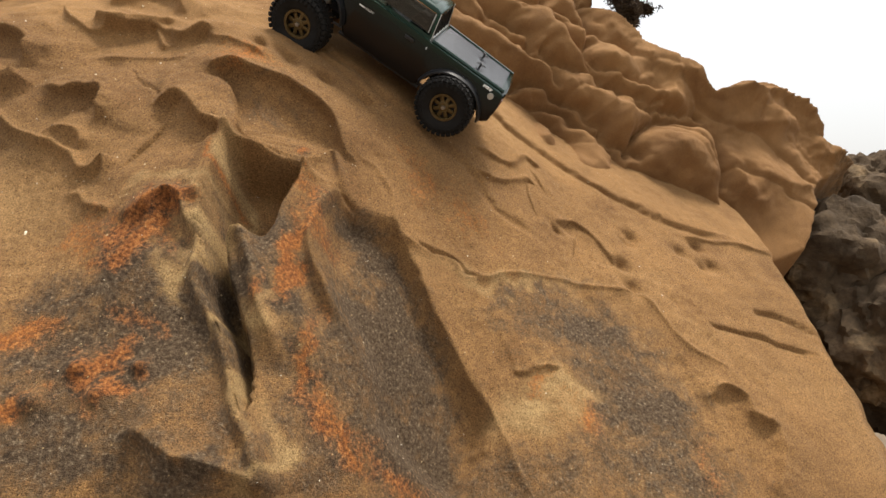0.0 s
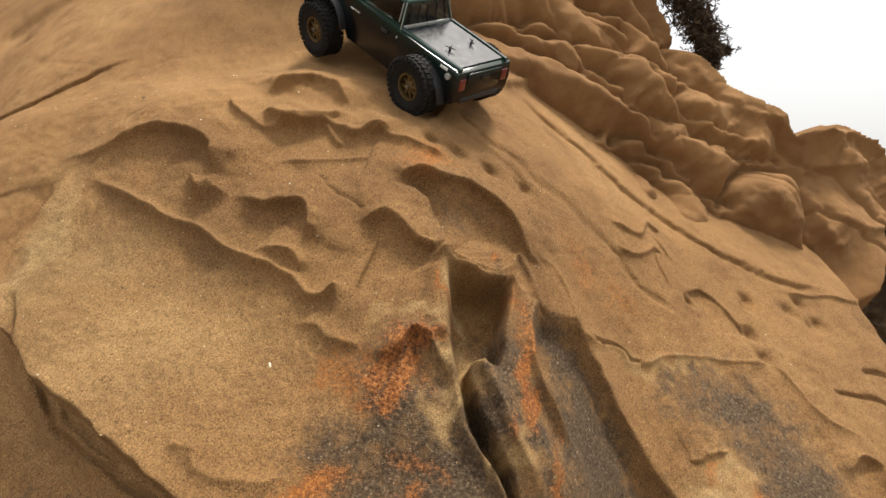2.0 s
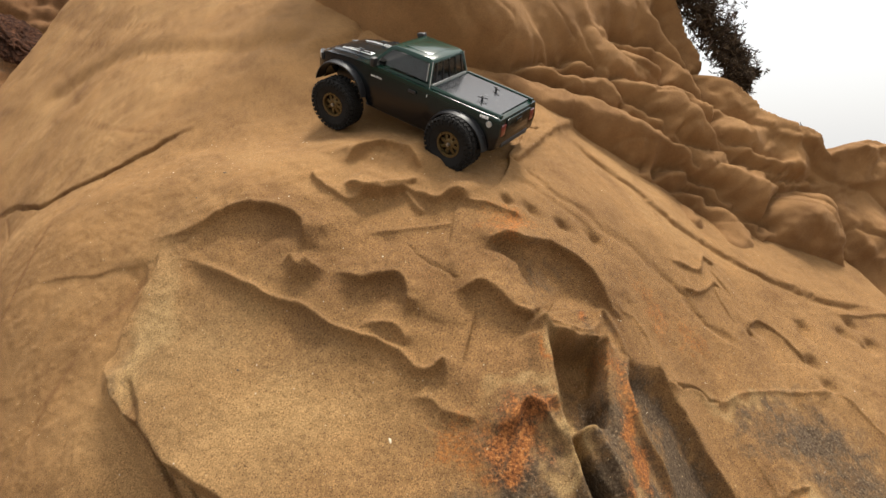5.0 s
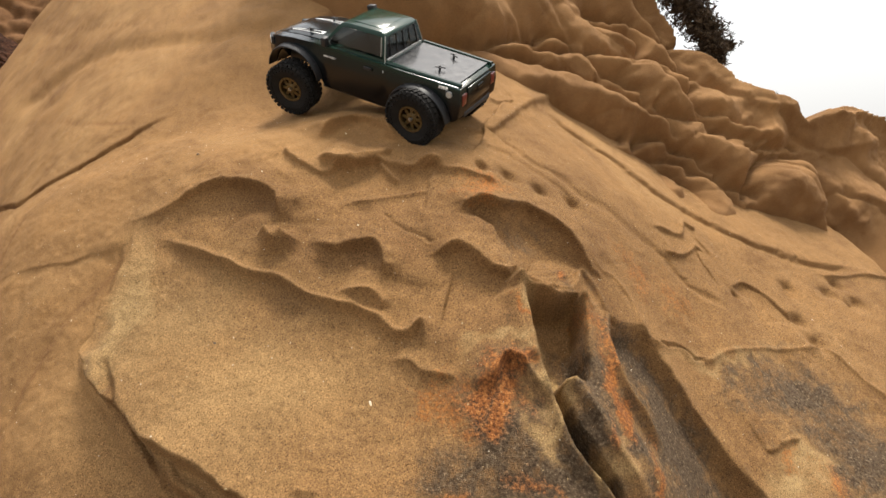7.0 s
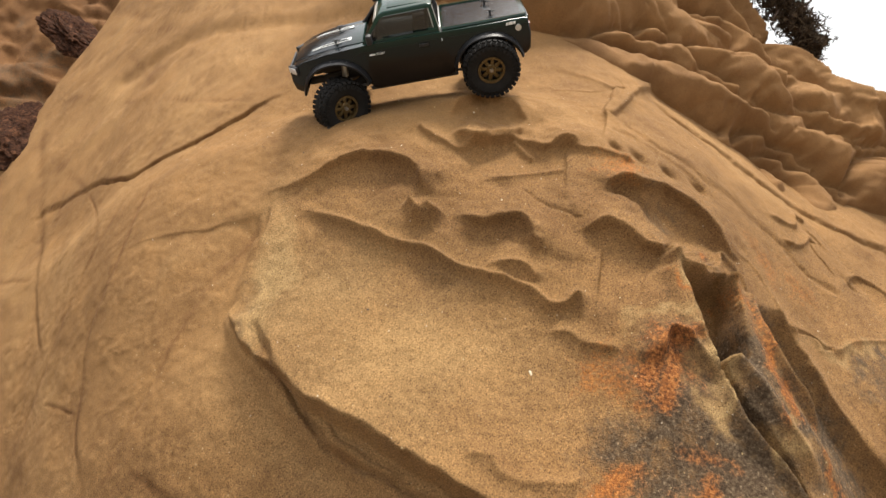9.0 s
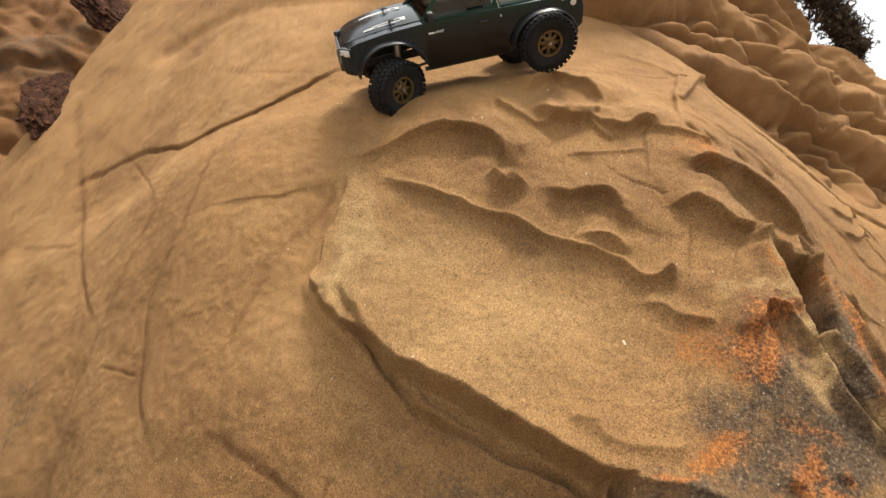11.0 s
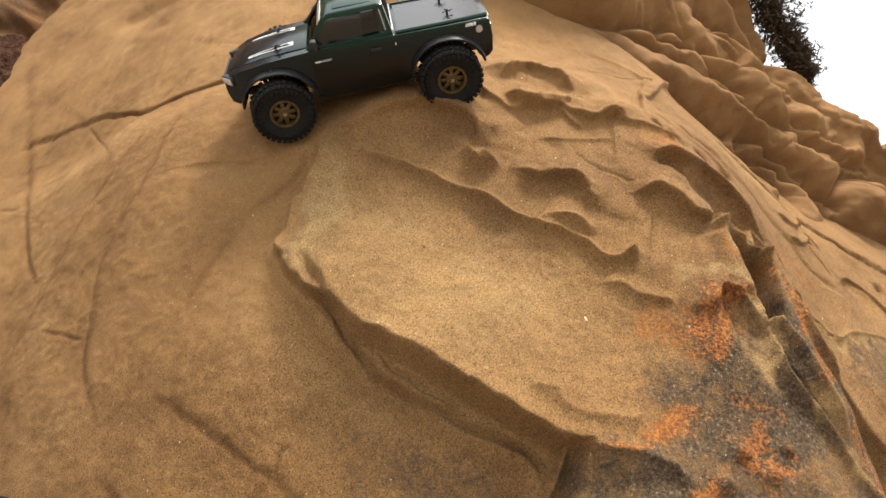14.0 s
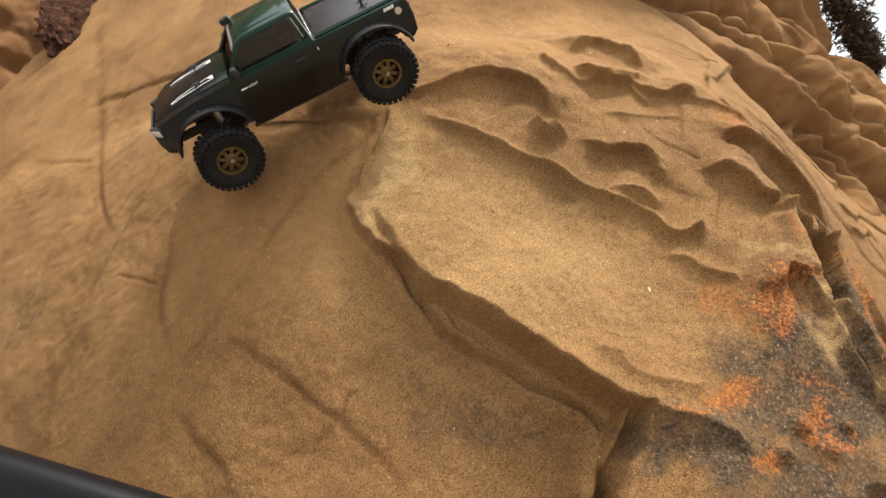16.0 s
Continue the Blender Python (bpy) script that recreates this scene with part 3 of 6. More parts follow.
    S.crack([(-1.3, 1.30), (-0.9, 1.24), (-0.6, 1.10), (-0.344, 1.0), (-0.20, 1.02)], 0.012, 0.02, 0.016)
    S.crack([(-0.25, 0.92), (-0.12, 1.0), (-0.083, 1.171), (-0.10, 1.4)], 0.015, 0.012, 0.010)
    # the sheet ends in a gully on either side
    S.w -= 0.9 * np.maximum(S.u - 1.42 - 0.03 * clouds(S.v, S.u, 0.2, 3, 0.5, 5), 0) + 1.3 * np.maximum(-2.0 + 0.55 * np.maximum(S.v - 1.2, -0.2) - 0.05 * clouds(S.v, S.u, 0.3, 3, 0.5, 6) - S.u, 0)
    S.w += 0.0009 * clouds(S.u, S.v, 0.018, 3, 0.65, 41) + 0.0016 * clouds(S.u, S.v, 0.05, 2, 0.5, 43)


slab_relief()


def blobs(u, v, spots):
    total = np.zeros_like(u)
    u, v = u + 0.030 * clouds(u, v, 0.11, 4, 0.65, 211), v + 0.030 * clouds(u, v, 0.11, 4, 0.65, 223)
    for cu, cv, ru, rv, a in spots:
        total = np.maximum(total, a * np.exp(-((u - cu) / ru) ** 2 - ((v - cv) / rv) ** 2))
    return total


GREY = [(0.247, -0.299, 0.056, 0.123, 0.75), (0.2, -0.253, 0.039, 0.063, 0.6), (0.283, -0.349, 0.041, 0.062, 0.65), (0.301, -0.413, 0.077, 0.052, 0.5), (0.181, -0.446, 0.085, 0.053, 0.75), (0.288, -0.467, 0.074, 0.034, 0.75), (0.449, -0.102, 0.070, 0.097, 0.8), (0.49, -0.206, 0.081, 0.140, 0.85), (0.53, -0.346, 0.115, 0.143, 0.8), (0.425, -0.371, 0.050, 0.136, 0.6), (0.378, -0.373, 0.039, 0.091, 0.4), (0.38, -0.237, 0.030, 0.035, 1.1), (0.292, -0.187, 0.020, 0.029, 0.7), (0.853, -0.12, 0.195, 0.108, 0.75), (0.915, -0.236, 0.151, 0.134, 0.7), (0.749, -0.052, 0.105, 0.036, 0.55), (0.936, -0.357, 0.186, 0.084, 0.65), (0.731, -0.384, 0.163, 0.062, 0.55), (0.273, 0.141, 0.102, 0.102, 0.36), (0.22, -0.395, 0.098, 0.077, 0.6), (0.373, -0.439, 0.099, 0.073, 0.55), (0.44, -0.289, 0.110, 0.157, 0.55), (0.579, -0.406, 0.143, 0.057, 0.6), (0.364, 0.051, 0.033, 0.036, 0.6), (0.374, -0.06, 0.039, 0.062, 0.5),
        (-0.439, 0.025, 0.051, 0.081, 0.5), (0.292, -0.186, 0.141, 0.144, 0.65), (0.159, -0.252, 0.057, 0.106, 0.6), (-0.004, -0.37, 0.090, 0.041, 0.5), (0.169, -0.365, 0.159, 0.054, 0.75), (0.113, -0.28, 0.074, 0.102, 0.6), (0.267, -0.304, 0.102, 0.110, 0.75), (0.181, -0.214, 0.071, 0.092, 0.8), (0.203, -0.321, 0.115, 0.077, 0.8), (0.046, -0.378, 0.105, 0.036, 0.6), (0.179, -0.178, 0.064, 0.084, 0.85), (0.222, -0.214, 0.046, 0.057, 0.75), (-0.034, -0.407, 0.057, 0.055, 0.6), (0.054, -0.417, 0.108, 0.055, 0.75), (0.192, -0.361, 0.115, 0.084, 0.8), (0.269, -0.257, 0.105, 0.087, 0.7), (-0.237, -0.368, 0.139, 0.070, 0.42), (-0.33, -0.32, 0.073, 0.088, 0.3), (-1.337, 0.011, 0.108, 0.150, 0.42)]
ORANGE = [(0.197, -0.191, 0.039, 0.036, 1), (0.167, -0.37, 0.032, 0.023, 1), (0.203, -0.398, 0.035, 0.015, 0.8), (0.127, -0.41, 0.025, 0.016, 0.9), (0.22, -0.369, 0.016, 0.017, 0.6), (0.22, -0.302, 0.013, 0.023, 0.6), (0.237, -0.048, 0.009, 0.055, 0.75), (0.365, -0.184, 0.020, 0.051, 1), (0.362, -0.124, 0.028, 0.068, 0.7), (0.363, -0.042, 0.038, 0.044, 0.6), (0.319, -0.222, 0.014, 0.056, 0.6), (0.421, -0.314, 0.017, 0.084, 0.75), (0.444, -0.378, 0.025, 0.046, 0.8), (0.483, -0.39, 0.062, 0.047, 0.5), (0.53, -0.413, 0.041, 0.029, 0.7), (0.513, 0.137, 0.042, 0.062, 0.5), (0.6, 0.099, 0.079, 0.082, 0.42), (0.818, -0.298, 0.043, 0.054, 0.7), (0.752, -0.241, 0.026, 0.026, 0.6), (0.197, 0.241, 0.071, 0.028, 0.65), (0.363, 0.062, 0.021, 0.018, 0.8), (1.013, -0.331, 0.029, 0.055, 0.5),
          (0.176, -0.146, 0.045, 0.035, 0.95), (0.105, -0.148, 0.044, 0.055, 0.62), (0.137, -0.187, 0.047, 0.052, 0.5), (0.076, -0.33, 0.040, 0.027, 0.9), (0.027, -0.364, 0.044, 0.014, 0.8), (0.189, -0.308, 0.029, 0.032, 0.6)]
PALE = [(0.254, -0.064, 0.008, 0.080, 0.8), (0.265, -0.213, 0.008, 0.060, 0.9), (0.293, -0.289, 0.012, 0.044, 0.9), (0.332, -0.368, 0.011, 0.050, 0.9), (0.367, -0.439, 0.013, 0.044, 0.8), (0.223, -0.127, 0.008, 0.024, 0.6), (0.74, -0.278, 0.048, 0.036, 0.8), (0.802, -0.241, 0.065, 0.025, 0.7), (0.338, -0.262, 0.015, 0.058, 0.4),
        (0.182, -0.082, 0.038, 0.009, 0.6), (0.685, -0.035, 0.115, 0.013, 0.5), (0.215, -0.099, 0.025, 0.012, 0.6), (0.256, -0.15, 0.017, 0.054, 0.8), (0.258, -0.227, 0.016, 0.032, 0.8), (0.321, -0.273, 0.035, 0.017, 0.8), (-0.425, 0.078, 0.037, 0.148, 0.7), (-0.346, 0.021, 0.137, 0.136, 0.35), (-0.177, -0.102, 0.193, 0.142, 0.35)]
growth = np.zeros((*S.u.shape, 4))
growth[..., 0], growth[..., 1], growth[..., 2] = blobs(S.u, S.v, GREY), blobs(S.u, S.v, ORANGE), blobs(S.u, S.v, PALE)
growth[..., 0] *= 1 - 0.8 * np.clip(growth[..., 2], 0, 1)
# how sandy the surface is: coarse in the bowls, polished on the upper faces
growth[..., 3] = np.clip(0.46 + 0.54 * smooth(0.42 - S.v, 0, 0.2) * smooth(S.u, -0.52, -0.42) + 0.5 * smooth(-0.05 - S.v, 0, 0.2) + 0.10 * clouds(S.u, S.v, 0.15, 3, 0.5, 201), 0.12, 1)
slab_places = SLAB_O + (S.u + S.du)[..., None] * np.array([1.0, 0, 0]) + (S.v + S.dv)[..., None] * SLAB_V + S.w[..., None] * SLAB_N
# iron-brown staining along the joints, and dark seams under the ledge
veins = np.zeros(S.u.shape)
for k, (line, width, strength) in enumerate([(q, 0.009, 0.42) for q in JOINTS] + [(q, 0.0045, 0.45) for q in HAIRLINES] + [(LEDGE_FOOT, 0.010, 0.5), (MAIN_CRACK, 0.004, 0.9)]):
    win, d, along = S.field(line, 0.05, 0.004, 300 + k)
    broken = np.clip(0.75 + 0.5 * clouds(S.u[win], S.v[win], 0.07, 3, 0.6, 310 + k), 0.15, 1)
    stain = strength * broken * (np.exp(-(d / width) ** 2) + 0.30 * np.exp(-np.abs(d) / (3.0 * width)))
    veins[win] = np.maximum(veins[win], stain * smooth(along, -0.001, 0.12) * smooth(1 - along, -0.001, 0.12) * (1 - smooth(np.abs(d), 0.03, 0.05)))
slab = sheet_mesh("rock_slab", slab_places, STONE, growth, False, veins)
tagged(slab, "tan weathered sandstone slab with wind-carved hollows and orange lichen", "rock", kind="structure")

# the cliff behind: rounded folds of the same stone, leaning back by 60 degrees
CLIFF_O = np.array([0.138, 1.475, 1.619])
CLIFF_A = np.array([0.908, 0.419, 0])
CLIFF_B = np.array([-0.2095, 0.454, 0.866])
CLIFF_N = np.array([0.363, -0.786, 0.5])
CREASES = [
    [(-0.348, 0.453), (-0.231, 0.486), (-0.067, 0.51), (0.008, 0.49), (0.048, 0.426), (0.087, 0.361), (0.168, 0.289), (0.161, 0.214), (0.125, 0.168)],
    [(0.089, 0.589), (0.195, 0.57), (0.292, 0.517), (0.284, 0.433), (0.203, 0.395)],
    [(0.097, 0.494), (0.181, 0.426), (0.319, 0.415), (0.38, 0.386), (0.384, 0.317), (0.362, 0.217), (0.413, 0.15), (0.544, 0.101), (0.57, 0.042)],
    [(0.379, 0.771), (0.429, 0.596), (0.457, 0.51), (0.44, 0.423), (0.45, 0.32), (0.545, 0.257)],
    [(0.18, 0.267), (0.241, 0.196), (0.341, 0.156), (0.413, 0.102), (0.495, 0.063), (0.607, 0.021)],
    [(-0.198, 0.299), (-0.123, 0.243), (-0.023, 0.193), (0.025, 0.159), (0.114, 0.166)],
    [(-0.234, 0.247), (-0.157, 0.256), (-0.096, 0.209), (-0.099, 0.142), (-0.084, 0.108)],
    [(-0.084, 0.108), (-0.044, 0.091), (0.057, 0.086), (0.15, 0.053), (0.215, -0.002), (0.234, -0.054), (0.196, -0.103)],
    [(0.057, 0.086), (0.127, 0.137), (0.22, 0.104), (0.31, 0.048), (0.359, -0.043), (0.428, -0.101), (0.447, -0.155)],
    [(0.367, -0.147), (0.497, -0.008), (0.615, 0.007), (0.736, -0.037), (0.733, -0.138), (0.72, -0.253), (0.767, -0.349)],
    [(0.372, -0.134), (0.449, -0.17), (0.546, -0.239), (0.608, -0.291), (0.621, -0.362), (0.709, -0.401)],
    [(0.095, 0.077), (0.216, 0.053), (0.309, -0.013), (0.362, -0.083), (0.369, -0.141), (0.33, -0.192)],
    [(0.248, 0.41), (0.32, 0.313), (0.332, 0.225), (0.368, 0.151), (0.432, 0.098), (0.497, 0.044), (0.629, 0.037), (0.79, 0.02)],
    [(0.43, 0.449), (0.434, 0.334), (0.478, 0.275), (0.531, 0.239)],
    [(0.026, 0.362), (0.08, 0.29), (0.141, 0.239), (0.225, 0.172), (0.249, 0.096)],
    [(-0.236, 0.551), (-0.153, 0.467), (0.029, 0.453), (0.196, 0.431), (0.369, 0.393), (0.341, 0.31)],
    [(-0.467, 0.491), (-0.323, 0.469), (-0.222, 0.432), (-0.116, 0.393), (-0.004, 0.352), (0.117, 0.268)],
    [(0.077, 0.632), (0.304, 0.593), (0.418, 0.508), (0.547, 0.484), (0.671, 0.393), (0.668, 0.296)],
]
# sharp overhanging edges where one fold laps over the next: drop, then the line
LAPS = [
    (0.055, [(0.40, 0.47), (0.395, 0.394), (0.345, 0.29), (0.371, 0.21), (0.448, 0.103), (0.592, 0.04), (0.775, 0.012)]),
    (0.050, [(0.481, 0.413), (0.496, 0.333), (0.528, 0.261), (0.576, 0.172), (0.686, 0.111), (0.796, 0.052)]),
    (0.045, [(0.113, 0.348), (0.16, 0.267), (0.252, 0.193), (0.345, 0.13), (0.44, 0.06), (0.617, 0.035), (0.73, -0.017)]),
    (0.050, [(0.73, -0.017), (0.76, -0.13), (0.765, -0.206), (0.81, -0.323)]),
    (0.035, [(0.50, -0.06), (0.535, -0.124), (0.60, -0.187), (0.71, -0.225), (0.75, -0.286)]),
    (0.040, [(0.444, -0.088), (0.514, -0.17), (0.614, -0.22), (0.667, -0.272), (0.672, -0.339), (0.751, -0.416)]),
    (0.045, [(0.138, 0.142), (0.229, 0.106), (0.324, 0.043), (0.381, -0.05), (0.426, -0.089)]),
    (0.025, [(0.096, 0.184), (0.202, 0.156), (0.231, 0.1)]),
    (0.040, [(0.768, -0.031), (0.834, -0.022), (0.93, -0.03), (1.024, -0.044), (1.11, -0.03)]),
    (0.035, [(0.79, -0.152), (0.855, -0.217), (0.961, -0.246), (1.12, -0.22)]),
]
C = Relief(np.arange(-0.72, 2.1, 0.005), np.arange(-1.1, 1.5, 0.005))


def cliff_relief():
    near = np.full(C.u.shape, 0.4)
    for k, line in enumerate(CREASES):
        win, d, s = C.field(line, 0.3, 0.010, 60 + k)
        near[win] = np.minimum(near[win], np.abs(d) + 0.05 * smooth(np.abs(s - 0.5), 0.40, 0.5))
    fold = 0.080 * (1 - np.exp(-near / 0.060)) + 0.03 * (1 - np.exp(-near / 0.12))
    for _ in range(2):
        for axis in (0, 1):
            fold = (np.roll(fold, 1, axis) + fold + np.roll(fold, -1, axis)) / 3
    C.w += fold - 0.024 * np.exp(-near / 0.007) - 0.045
    # smaller folds that run down to the right
    along, across = C.u * 0.74 - C.v * 0.67, C.u * 0.67 + C.v * 0.74
    warp = 0.05 * clouds(C.u, C.v, 0.3, 3, 0.5, 71)
    C.w += 0.015 * clouds(along * 0.20 + warp, across + warp, 0.10, 2, 0.45, 81)
    C.w -= 0.014 * np.exp(-np.abs(clouds(along * 0.22 + warp, across + warp, 0.15, 1, 0.5, 85)) / 0.05) + 0.006 * np.exp(-np.abs(clouds(along * 0.3 - warp, across + warp, 0.07, 1, 0.5, 87)) / 0.08)
    C.w += 0.05 * clouds(C.u, C.v, 0.6, 2, 0.5, 91) + 0.0012 * clouds(C.u, C.v, 0.035, 3, 0.6, 95)
    # the hollow below the overhanging cap
    C.lip([(0.80, 0.09), (0.883, 0.072), (1.009, 0.069), (1.132, 0.049), (1.25, 0.02)], 0.10, 0.14, 0.03, 0.02)
    C.lip([(0.95, 0.14), (1.05, 0.15), (1.15, 0.12)], 0.03, 0.04, 0.01, 0.01)
    C.lip([(1.1, -0.12), (1.25, -0.13), (1.4, -0.2)], 0.06, 0.08, 0.02, 0.012)
    for drop, line in LAPS:
        C.lip(line, drop, 0.06, 0.008, 0.006, ends=(0.2, 0.2), body=0.07, crest=0.8)
        C.crack(line, 0.008, 0.006, reach=0.02)
    rocky = smooth(C.u, 0.85, 1.2)
    C.w += rocky * (0.022 * np.abs(clouds(C.u, C.v, 0.09, 4, 0.6, 99)) - 0.01)
    # the foot sinks behind the slab
    foot = np.interp(C.u, [-0.72, -0.60, -0.39, 0.046, 0.319, 0.692, 0.80, 0.89, 1.07, 1.25, 2.3], [1.1, 0.80, 0.50, -0.036, -0.244, -0.43, -0.42, -0.40, -0.18, -0.12, 0.0]) - 0.03
    C.w -= 2.0 * np.maximum(foot - C.v, 0) + 0.09 * np.exp(-np.maximum(C.v - foot, 0) / 0.14) * (1 - smooth(C.u, 0.75, 0.95))
    # the crest, behind which the ground falls back
    top_a = np.array([-1.5, -0.4, 0.2, 0.385, 0.457, 0.512, 0.545, 0.59, 0.69, 0.76, 0.82, 0.94, 0.98, 1.05, 1.10, 1.16, 1.20, 1.27, 1.33, 1.43, 1.5, 1.7, 2.3])
    top_b = np.array([1.6, 1.4, 1.2, 0.97, 0.75, 0.53, 0.35, 0.24, 0.145, 0.085, 0.105, 0.12, 0.12, 0.07, 0.05, -0.02, -0.10, -0.14, -0.22, -0.31, -0.36, -0.46, -0.66])
    crest = np.interp(C.u, top_a, top_b) + 0.012 * clouds(C.u, C.v, 0.07, 3, 0.6, 33)
    over = np.maximum(C.v - crest, 0)
    C.w -= over * 1.9 + 0.05 * smooth(over, 0, 0.05)


cliff_relief()
cliff_growth = np.zeros((*C.u.shape, 4))
cliff_growth[..., 3] = 0.35
cliff_growth[..., 0] = 0.55 * smooth(C.u, 1.0, 1.35) + 0.35 * smooth(C.v, 0.30, 0.42) * smooth(C.u, 0.55, 0.62) * (1 - smooth(C.u, 0.8, 0.95))
cliff_places = CLIFF_O + C.u[..., None] * CLIFF_A + C.v[..., None] * CLIFF_B + C.w[..., None] * CLIFF_N
cliff = sheet_mesh("rock_cliff", cliff_places, CLIFF_STONE, cliff_growth)
tagged(cliff, "brown sandstone cliff in smooth rounded folds behind the slab", "cliff", kind="structure")

# seconds, place and turn of the truck
TRUCK_ROWS = [
    (0.0, -0.1261, 1.2420, 1.6873, -32.4, -34.2, 185.0),
    (0.5, -0.2156, 1.2251, 1.7403, -15.7, -44.1, 144.8),
    (1.0, -0.2834, 1.2171, 1.7660, -16.6, -40.4, 143.5),
    (1.5, -0.3405, 1.2607, 1.8089, -18.2, -37.5, 138.0),
    (2.0, -0.4223, 1.3237, 1.8597, -19.9, -33.5, 140.7),
    (2.5, -0.4814, 1.3467, 1.8792, -22.6, -28.2, 145.5),
    (3.0, -0.4582, 1.3270, 1.8612, -20.8, -28.1, 144.2),
    (3.5, -0.4447, 1.3191, 1.8445, -15.7, -28.3, 140.4),
    (4.0, -0.4761, 1.3260, 1.8551, -16.8, -28.6, 140.6),
    (4.5, -0.5040, 1.3256, 1.8609, -18.8, -26.4, 146.9),
    (7.0, -0.5453, 1.2921, 1.8599, -26.9, -24.3, 151.3),
    (7.5, -0.5862, 1.2784, 1.8571, -27.9, -17.7, 156.4),
    (8.0, -0.6339, 1.2542, 1.8574, -34.2, -9.1, 163.2),
    (8.5, -0.6934, 1.2639, 1.8618, -34.8, -1.0, 169.7),
    (9.0, -0.7370, 1.2762, 1.8635, -33.1, 5.1, 176.0),
    (9.5, -0.7441, 1.2752, 1.8617, -32.1, 6.1, 177.8),
    (10.0, -0.7613, 1.2701, 1.8610, -32.2, 7.8, 181.2),
    (12.5, -0.8245, 1.2314, 1.8281, -28.9, 15.2, 190.9),
    (13.0, -0.8248, 1.2280, 1.8287, -29.2, 15.7, 191.2),
    (13.5, -0.8693, 1.1717, 1.7771, -33.2, 12.0, 177.3),
    (14.0, -0.9477, 1.1490, 1.7310, -36.2, 13.4, 176.8),
    (14.5, -1.0587, 1.1145, 1.6650, -34.1, 22.3, 178.8),
    (15.0, -1.0590, 1.1030, 1.6755, -40.0, 23.3, 180.0),
    (15.5, -1.0988, 1.1013, 1.6375, -29.6, 24.9, 180.5),
    (16.0, -1.2122, 1.0720, 1.5993, -33.3, 31.6, 185.3),
]
# seconds, spring travel of the front and the rear wheel on the seaward side
TRAVEL = [
    (0.0, -0.0191, 0.0232),
    (0.5, -0.0191, 0.0280),
    (1.0, -0.0189, 0.0317),
    (1.5, -0.0019, 0.0360),
    (2.0, -0.0095, 0.0341),
    (2.5, -0.0097, 0.0319),
    (3.0, -0.0065, 0.0297),
    (3.5, -0.0034, 0.0261),
    (4.0, -0.0077, 0.0254),
    (4.5, -0.0168, 0.0248),
    (7.0, -0.0131, 0.0269),
    (7.5, -0.0132, 0.0244),
    (8.0, -0.0100, 0.0229),
    (8.5, -0.0135, 0.0206),
    (9.0, -0.0167, 0.0213),
    (9.5, -0.0160, 0.0199),
    (10.0, -0.0160, 0.0212),
    (12.5, -0.0132, 0.0302),
    (13.0, -0.0123, 0.0273),
    (13.5, 0.0001, 0.0046),
    (14.0, 0.0045, 0.0142),
    (14.5, -0.0031, 0.0027),
    (15.0, -0.0038, 0.0174),
    (15.5, -0.0093, -0.0087),
    (16.0, -0.0178, 0.0065),
]


# ---------------------------------------------------------------- building helpers
def part(name, bm, mat, parent=None, label="", smooth_it=True, place=None):
    """Links a bmesh as one mesh object, under a thing or a part where one is given."""
    bmesh.ops.recalc_face_normals(bm, faces=bm.faces)
    me = bpy.data.meshes.new(name)
    bm.to_mesh(me)
    bm.free()
    if smooth_it:
        me.shade_smooth()
        me.set_sharp_from_angle(angle=radians(38))
    me.materials.append(mat)
    ob = new(name, me)
    ob.parent = parent
    if place is not None:
        ob.matrix_basis = place
    if label:
        tagged(ob, label)
    return ob


def box(bm, cx, cy, cz, sx, sy, sz, bevel=0.0, turn=None, seg=2):
    m = Matrix.Translation((cx, cy, cz)) @ (turn if turn is not None else Matrix()) @ Matrix.Diagonal((sx, sy, sz, 1))
    made = bmesh.ops.create_cube(bm, size=1, matrix=m)["verts"]
    if bevel:
        edges = list({e for v in made for e in v.link_edges})
        bmesh.ops.bevel(bm, geom=edges, offset=bevel, segments=seg, affect="EDGES", profile=0.5)
    return bm


def rod(bm, a, b, radius, seg=12, radius2=None):
    a, b = Vector(a), Vector(b)
    d = b - a
    m = Matrix.Translation((a + b) / 2) @ d.to_track_quat("Z", "Y").to_matrix().to_4x4()
    bmesh.ops.create_cone(bm, cap_ends=True, segments=seg, radius1=radius, radius2=radius if radius2 is None else radius2, depth=d.length, matrix=m)
    return bm


def lathe(bm, profile, seg=32, axis="Y"):
    """Turns (radius, offset) pairs round the axis; closes on itself."""
    rings = []
    for k in range(seg):
        a = 2 * math.pi * k / seg
        rings.append([bm.verts.new((r * math.cos(a), o, r * math.sin(a))) for r, o in profile])
    n = len(profile)
    for k in range(seg):
        r0, r1 = rings[k], rings[(k + 1) % seg]
        for i in range(n):
            j = (i + 1) % n
            bm.faces.new((r0[i], r0[j], r1[j], r1[i]))
    return bm


def prism(bm, profile, half, bevel=0.0, seg=2):
    """A side profile of (x, z) pairs given depth: half(x, z) is the half width there."""
    left = [bm.verts.new((x, half(x, z), z)) for x, z in profile]
    right = [bm.verts.new((x, -half(x, z), z)) for x, z in profile]
    sides = [bm.faces.new(left), bm.faces.new(right[::-1])]
    n = len(profile)
    for i in range(n):
        j = (i + 1) % n
        bm.faces.new((left[j], left[i], right[i], right[j]))
    if bevel:
        edges = [e for f in sides for e in f.edges]
        bmesh.ops.bevel(bm, geom=edges, offset=bevel, segments=seg, affect="EDGES", profile=0.5, clamp_overlap=True)
    bmesh.ops.triangulate(bm, faces=[f for f in bm.faces if len(f.verts) > 4])
    return bm


